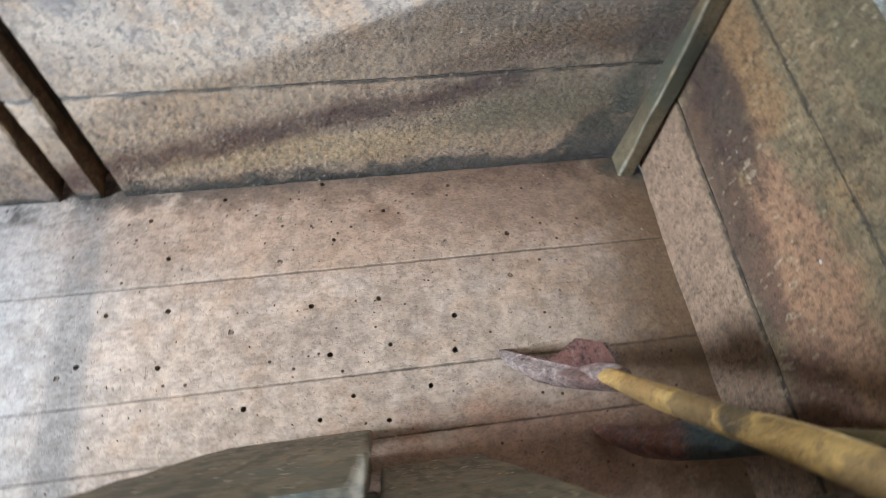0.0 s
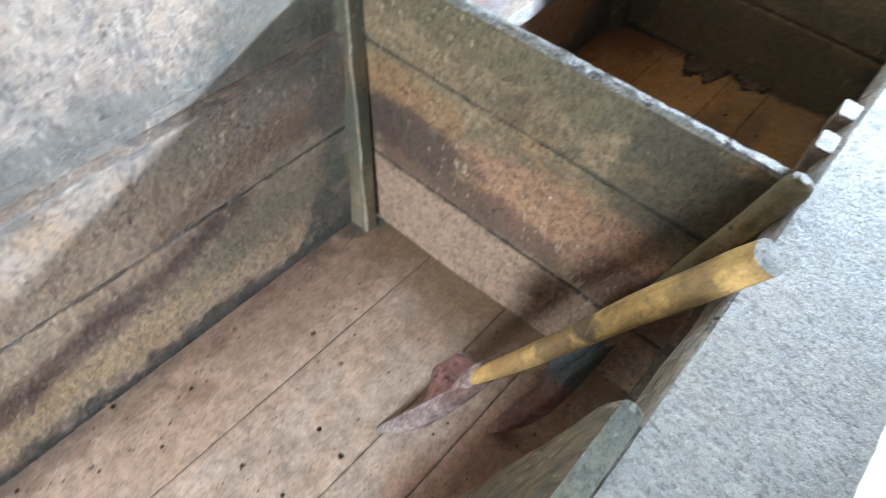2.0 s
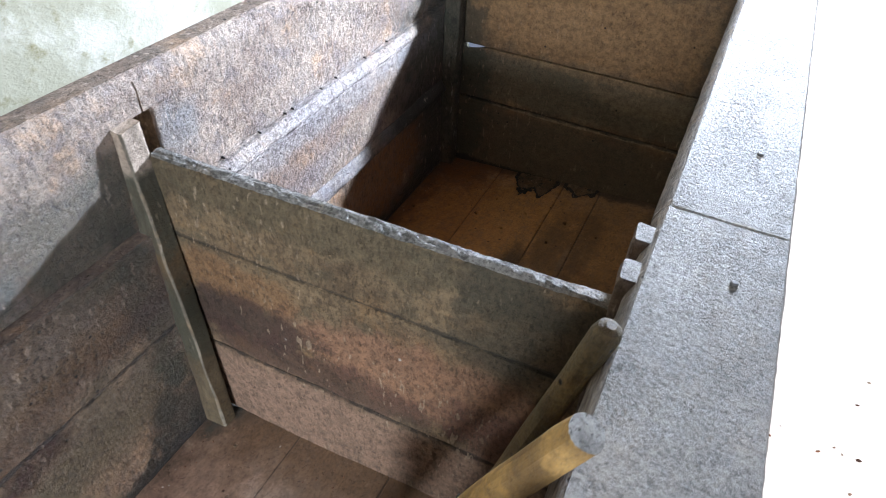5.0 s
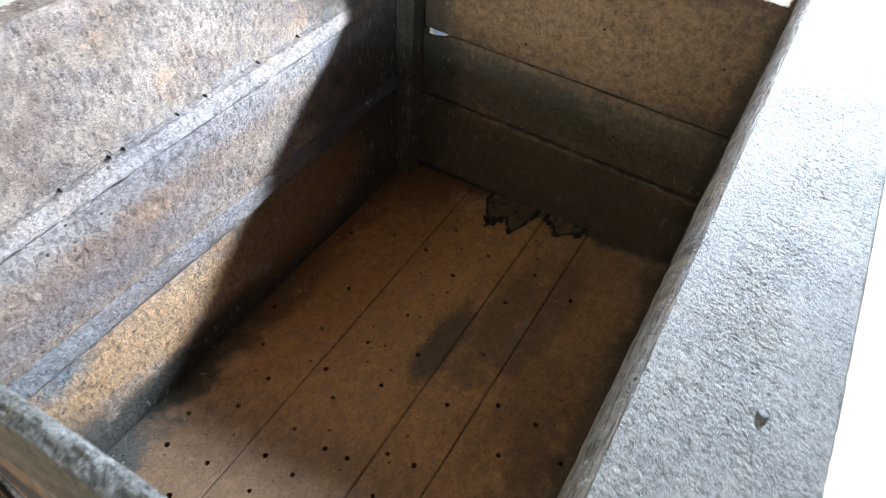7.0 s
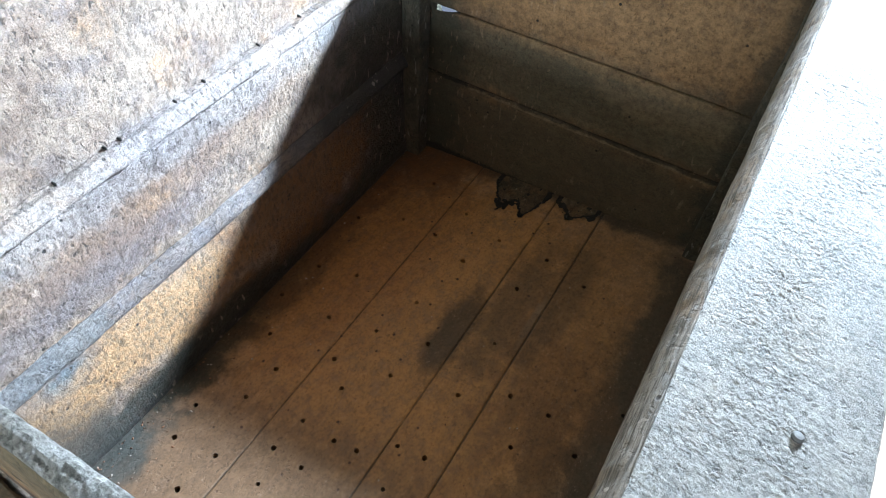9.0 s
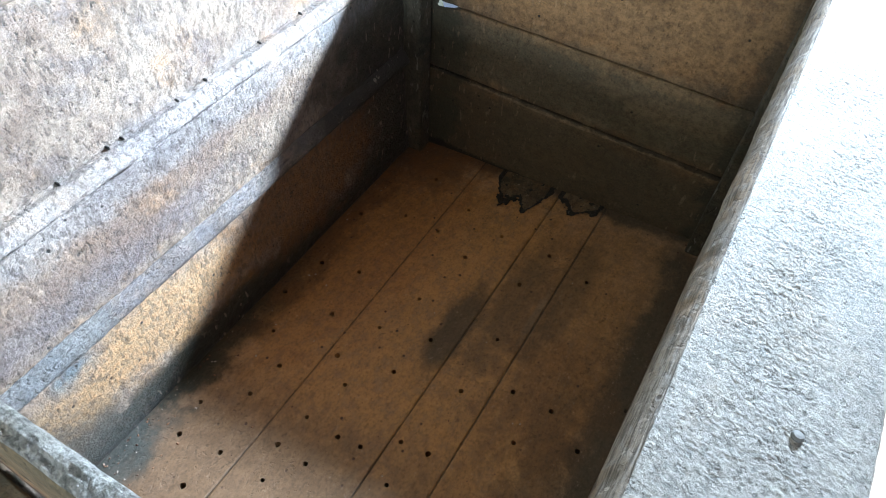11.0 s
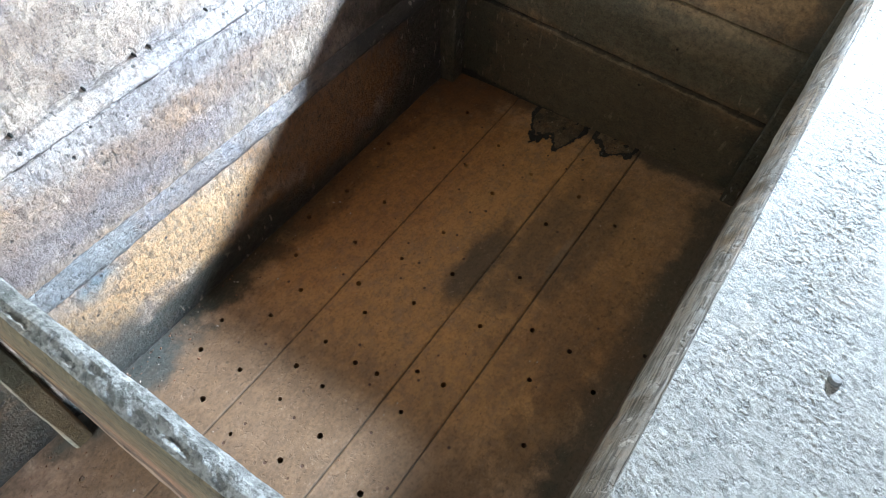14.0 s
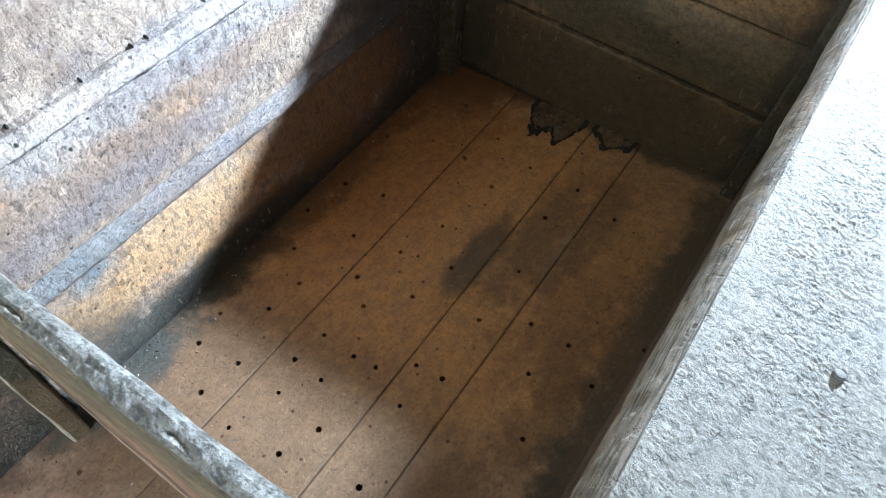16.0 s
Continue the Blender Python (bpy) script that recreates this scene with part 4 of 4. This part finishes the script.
# removable partition
def partition_board(z0, z1, thick, seed, worn):
    """A board across the box; worn rounds and chips its upper edges."""
    bm = bmesh.new()
    y0, y1, ny = -0.556, 0.208, 150
    h = thick / 2
    if worn:
        sect = [(-h, z0), (-h, z0 + 0.05), (-h, z1 - 0.045), (-h * 0.98, z1 - 0.022), (-h * 0.9, z1 - 0.012), (-h * 0.74, z1 - 0.005), (-h * 0.5, z1 - 0.001), (-h * 0.2, z1), (h * 0.1, z1 + 0.0005), (h * 0.4, z1), (h * 0.7, z1 - 0.001), (h * 0.9, z1 - 0.003), (h, z1 - 0.008), (h, z1 - 0.03), (h, z0)]
    else:
        sect = [(-h + 0.003, z0), (-h, z0 + 0.004), (-h, (z0 + z1) / 2), (-h, z1 - 0.004), (-h + 0.003, z1), (h - 0.003, z1), (h, z1 - 0.004), (h, z0 + 0.004), (h - 0.003, z0)]
    rings = []
    for i in range(ny + 1):
        y = y0 + (y1 - y0) * i / ny
        ring = []
        for k, (x, z) in enumerate(sect):
            up = max(0.0, (z - z1 + 0.02) / 0.02) if worn else 0.0
            q = Vector((y * 6, k * 0.45, seed))
            d = noise.noise_vector(q) * 0.0022 + noise.noise_vector(q * 5) * 0.0012
            chip = up * (0.0016 * noise.noise(Vector((y * 34, k * 0.9, seed))) + 0.0020 * noise.noise(Vector((y * 95, k * 1.6, seed + 3)))) - up * 0.0025 * max(0.0, noise.noise(Vector((y * 24, k * 0.7, seed + 8))) - 0.25)
            zz = z + d[2] * (0.5 + up) + chip
            ring.append(bm.verts.new((PART_X + x + d[0] + zz / 0.66 * (0.028 - 0.03 * (y + 0.2)), y + (0.03 * z / 0.66 if i == ny else 0), zz)))
        rings.append(ring)
    m = len(sect)
    for p, q in zip(rings, rings[1:]):
        for j in range(m):
            f = bm.faces.new((p[j], p[(j + 1) % m], q[(j + 1) % m], q[j]))
            f.material_index = 1 if worn and 5 <= j <= 11 else 0
    bm.faces.new(rings[0][::-1])
    bm.faces.new(rings[-1])
    return bm


PART_X = 0.017
panel = thing("partition_panel", (0.02, -0.18, 0.0), "mouldy three-board removable partition standing in the box slots", "partition")
for k, (z0, z1) in enumerate(((0.0, 0.215), (0.2165, 0.495), (0.4965, 0.66))):
    part("partition_board", partition_board(z0, z1, 0.030, k * 9.0, k == 2), (M_part, M_grey), panel)


# ---- loose boards and tools ----
def leaning_board(x0, x1, top_y, top_z, foot_y, thick, seed, label):
    b = thing("loose_board", ((x0 + x1) / 2, foot_y, FLOOR_Y(foot_y)), label, "board", "loose boards against the front wall")
    foot = Vector((0, foot_y, FLOOR_Y(foot_y)))
    head = Vector((0, top_y, top_z))
    length = (head - foot).length
    bm = plank((x0, 0, 0), (x1, thick, length), 2, 0.008, 0.003, 0.03, seed=seed, mats=(2, 1, 1))
    # Left faces take the darker mossy wood, for moss and painted side shade.
    for f in bm.faces:
        if f.normal.x < -0.6:
            f.material_index = 1
    ang = math.atan2(head.y - foot.y, head.z - foot.z)
    bmesh.ops.transform(bm, matrix=Matrix.Translation(foot) @ Matrix.Rotation(-ang, 4, "X"), verts=bm.verts[:])
    part("board_body", bm, (M_loose, M_green), b)
    return b


leaning_board(-0.648, -0.468, -0.584, 0.81, -0.43, 0.029, 1, "grey-green loose plank leaning against the top board")
leaning_board(-0.90, -0.657, -0.532, 0.795, -0.36, 0.026, 5, "weathered loose plank with a worn greenish end")
leaning_board(-0.92, -0.662, -0.563, 0.787, -0.41, 0.029, 7, "second loose plank behind another one")
leaning_board(-0.94, -0.655, -0.593, 0.782, -0.46, 0.024, 11, "third loose plank resting on the top board")


def spade(end_pt, sock, tip, side, near_w, far_w, radius, m_handle, m_near, m_far, label, seed, m_end=None):
    """A pole with a cut end and a trough-shaped pointed blade; side points from the near wing to the far wing."""
    s = thing("spade", tip, label, "spade", "spades leaning in the box")
    a, b, t = Vector(end_pt), Vector(sock), Vector(tip)
    pts, rad = [], []
    for i in range(19):
        f = i / 18
        p = a.lerp(b, f)
        p.x += 0.007 * math.sin(f * 4.5 + seed)
        pts.append(p)
        rad.append(radius * (1.0 - 0.30 * f ** 1.5))
    if m_end:
        rad[0] *= 0.62
        pts[0] = a.lerp(b, 0.012)
        pts.insert(0, a)
        rad.insert(0, radius * 0.35)
        pts[1:3] = [a.lerp(b, 0.008), a.lerp(b, 0.03)]
        rad[1:3] = [radius * 0.8, radius]
    else:
        rad[0] *= 0.93
    bm = tube(pts, rad, 18, seed, 0.10)
    bm.normal_update()
    for f in bm.faces:
        if len(f.verts) > 6 and (f.calc_center_median() - a).length < 0.01:
            f.material_index = 1
    part("handle", bm, (m_handle, m_end or M_cut), s)
    down = t - b
    side = Vector(side)
    side = (side - down * (side.dot(down) / down.length_squared)).normalized()
    nrm = down.cross(side).normalized()
    if nrm.z < 0:
        nrm = -nrm
    bm = bmesh.new()
    rows, cols = 60, 20
    up, low = [], []
    for i in range(rows + 1):
        f = i / rows
        wn = near_w * (0.55 + 0.45 * math.sin(min(1, f / 0.6) * math.pi / 2)) * math.sqrt(max(0.0, 1 - max(0, (f - 0.55) / 0.45) ** 2)) + 0.001
        wf = far_w * (1.0 if f < 0.20 else max(0.06, 1 - (f - 0.20) / 0.24)) * math.sqrt(max(0.0, 1 - f ** 6)) + 0.001
        ru, rl = [], []
        for j in range(cols + 1):
            g = j / cols * 2 - 1
            off = g * wn if g < 0 else g * wf
            if g < -0.1:
                q = (-g - 0.1) / 0.9
                bend = 0.016 * math.sin(math.pi * min(1, q * 0.85)) * (1 - 0.4 * f) - 0.022 * q ** 3
            else:
                q = max(0.0, (g - 0.05) / 0.95)
                bend = -0.006 + (0.55 * far_w) * q ** 1.4 * (1 - f)
            bend += 0.010 * math.sin(f * 3.0)
            lump = 0.008 * noise.noise(Vector((f * 14, g * 3, seed))) + 0.0065 * noise.noise(Vector((f * 40, g * 7, seed))) + 0.002 * abs(noise.noise(Vector((f * 90, g * 16, seed))))
            p = b + down * (-0.03 + 1.03 * f) + side * off + nrm * (bend + lump)
            ru.append(bm.verts.new(p))
            rl.append(bm.verts.new(p - nrm * (0.004 + 0.006 * (1 - f))))
        up.append(ru)
        low.append(rl)
    for i in range(rows):
        for j in range(cols):
            f = bm.faces.new((up[i][j], up[i][j + 1], up[i + 1][j + 1], up[i + 1][j]))
            f.material_index = 1 if j >= cols // 2 else 0
            f.smooth = True
            bm.faces.new((low[i][j], low[i + 1][j], low[i + 1][j + 1], low[i][j + 1])).material_index = 1
        for j in (0, cols):
            bm.faces.new((up[i][j], up[i + 1][j], low[i + 1][j], low[i][j]))
    for i in (0, rows):
        for j in range(cols):
            bm.faces.new((up[i][j], up[i][j + 1], low[i][j + 1], low[i][j]))
    part("blade", bm, (m_near, m_far), s, "rusty iron blade caked with dried pulp")
    sk = [b.lerp(t, v) + nrm * 0.002 for v in (-0.10, -0.02, 0.08, 0.2)]
    part("socket", tube(sk, [radius * 0.86, radius * 0.95, radius * 0.8, 0.004], 14, seed, 0.2), m_near, s)
    return s


spade((-0.293, -0.584, 0.836), (-0.303, -0.353, 0.307), (-0.395, -0.214, 0.016), (0.18, 0.90, 0.38), 0.040, 0.046, 0.0185, M_handle, M_rust, M_maroon, "yellow-handled spade with a rusty caked blade leaning in the box", 1.0)
spade((-0.138, -0.571, 0.809), (-0.152, -0.464, 0.36), (-0.25, -0.38, 0.03), (0.18, 0.90, 0.38), 0.048, 0.030, 0.016, M_pole, M_rust2, M_rust2, "dark-handled spade with a reddish blue-stained blade", 3.0, M_pole)

# rotten, crusted patches where the floor meets the end wall
def rot_patch(y0, y1, reach, tongues, seed, cells=0.0022):
    """Ragged rot reaching from the end wall over the boards: a black rim round a duller crust."""
    bm = bmesh.new()
    grid = {}

    def vert(i, j):
        if (i, j) not in grid:
            x, y = X_END + 0.004 - i * cells, y0 + j * cells
            grid[i, j] = bm.verts.new((x, y, FLOOR_Y(y) + 0.0022 + 0.0012 * noise.noise(Vector((x * 90, y * 90, seed)))))
        return grid[i, j]

    mid, half = (y0 + y1) / 2, (y1 - y0) / 2
    for j in range(int((y1 - y0) / cells)):
        y = y0 + j * cells
        depth = reach * max(0.0, 1 - ((y - mid) / half) ** 4) ** 0.5
        depth += sum(d * math.exp(-((y - ty) / w) ** 2) for ty, d, w in tongues)
        for i in range(int((reach * 1.5 + 0.12) / cells)):
            x = X_END + 0.004 - i * cells
            q = Vector((x, y, seed))
            rag = 0.022 * noise.noise(q * 24) + 0.014 * noise.noise(q * 62) + 0.006 * noise.noise(q * 140)
            inside = depth + rag - i * cells
            side_in = min(y - y0, y1 - y) + rag * 0.6
            field = min(inside, side_in)
            if field > 0:
                f = bm.faces.new((vert(i, j), vert(i + 1, j), vert(i + 1, j + 1), vert(i, j + 1)))
                f.material_index = 1 if field < 0.017 + rag * 0.5 or noise.noise(q * 48) > 0.42 else 0
    part("rot_crust", bm, (M_rot, M_char), box, "dark rotten crust on the floor boards")


rot_patch(-0.215, -0.055, 0.085, ((-0.11, 0.035, 0.025), (-0.172, 0.055, 0.016)), 2.0)
rot_patch(-0.352, -0.225, 0.045, ((-0.29, 0.03, 0.02),), 6.0)


# crumbs of dried pulp and bark lying about
def crumbs_at(name, mat, count, spread, size, seed, label, category):
    """Small irregular grains; spread gives a place and a height for two random numbers."""
    rnd = random.Random(seed)
    bm = bmesh.new()
    for _ in range(count):
        x, y, z = spread(rnd)
        r = size * rnd.uniform(0.5, 1.6)
        turn = Matrix.Rotation(rnd.uniform(0, math.tau), 3, "Z")
        ring = [bm.verts.new(Vector((x, y, z)) + turn @ Vector((math.cos(a) * r * rnd.uniform(0.8, 1.7), math.sin(a) * r * rnd.uniform(0.6, 1.0), -r * 0.3))) for a in (0, 1.3, 2.5, 3.8, 5.0)]
        top = bm.verts.new((x + r * rnd.uniform(-0.4, 0.4), y + r * rnd.uniform(-0.4, 0.4), z + r * rnd.uniform(0.3, 0.9)))
        for k in range(5):
            bm.faces.new((ring[k], ring[(k + 1) % 5], top))
        bm.faces.new(ring[::-1])
    tagged(part(name, bm, mat), label, category, kind="stuff")


def left_floor(rnd):
    x, y = rnd.uniform(-1.25, -0.02), 0.20 - 0.62 * rnd.random() ** 1.6
    return x, y, FLOOR_Y(y) + 0.0012


def wall_foot(rnd):
    x = 0.10 + 0.9 * rnd.random() ** 1.8
    y = 0.215 - 0.10 * rnd.random() ** 2.5
    return x, y, FLOOR_Y(y) + 0.0014


def right_floor(rnd):
    x, y = rnd.uniform(0.08, 1.2), rnd.uniform(-0.55, 0.2)
    return x, y, FLOOR_Y(y) + 0.0010


def yard(rnd):
    return rnd.uniform(0.5, 1.4), rnd.uniform(-1.5, -0.98), GROUND + 0.003


crumbs_at("floor_crumbs", M_crumb, 300, left_floor, 0.0016, 5, "brown crumbs of dried pulp scattered on the floor boards", "crumbs")
crumbs_at("corner_crumbs", M_crumb, 90, wall_foot, 0.0017, 6, "pale and brown crumbs along the foot of the wall", "crumbs")
crumbs_at("sparse_crumbs", M_crumb, 110, right_floor, 0.0012, 7, "few small crumbs on the orange floor boards", "crumbs")
crumbs_at("leaf_litter", M_crumb, 16, yard, 0.004, 8, "dry leaf bits on the pale concrete ground", "leaf litter")
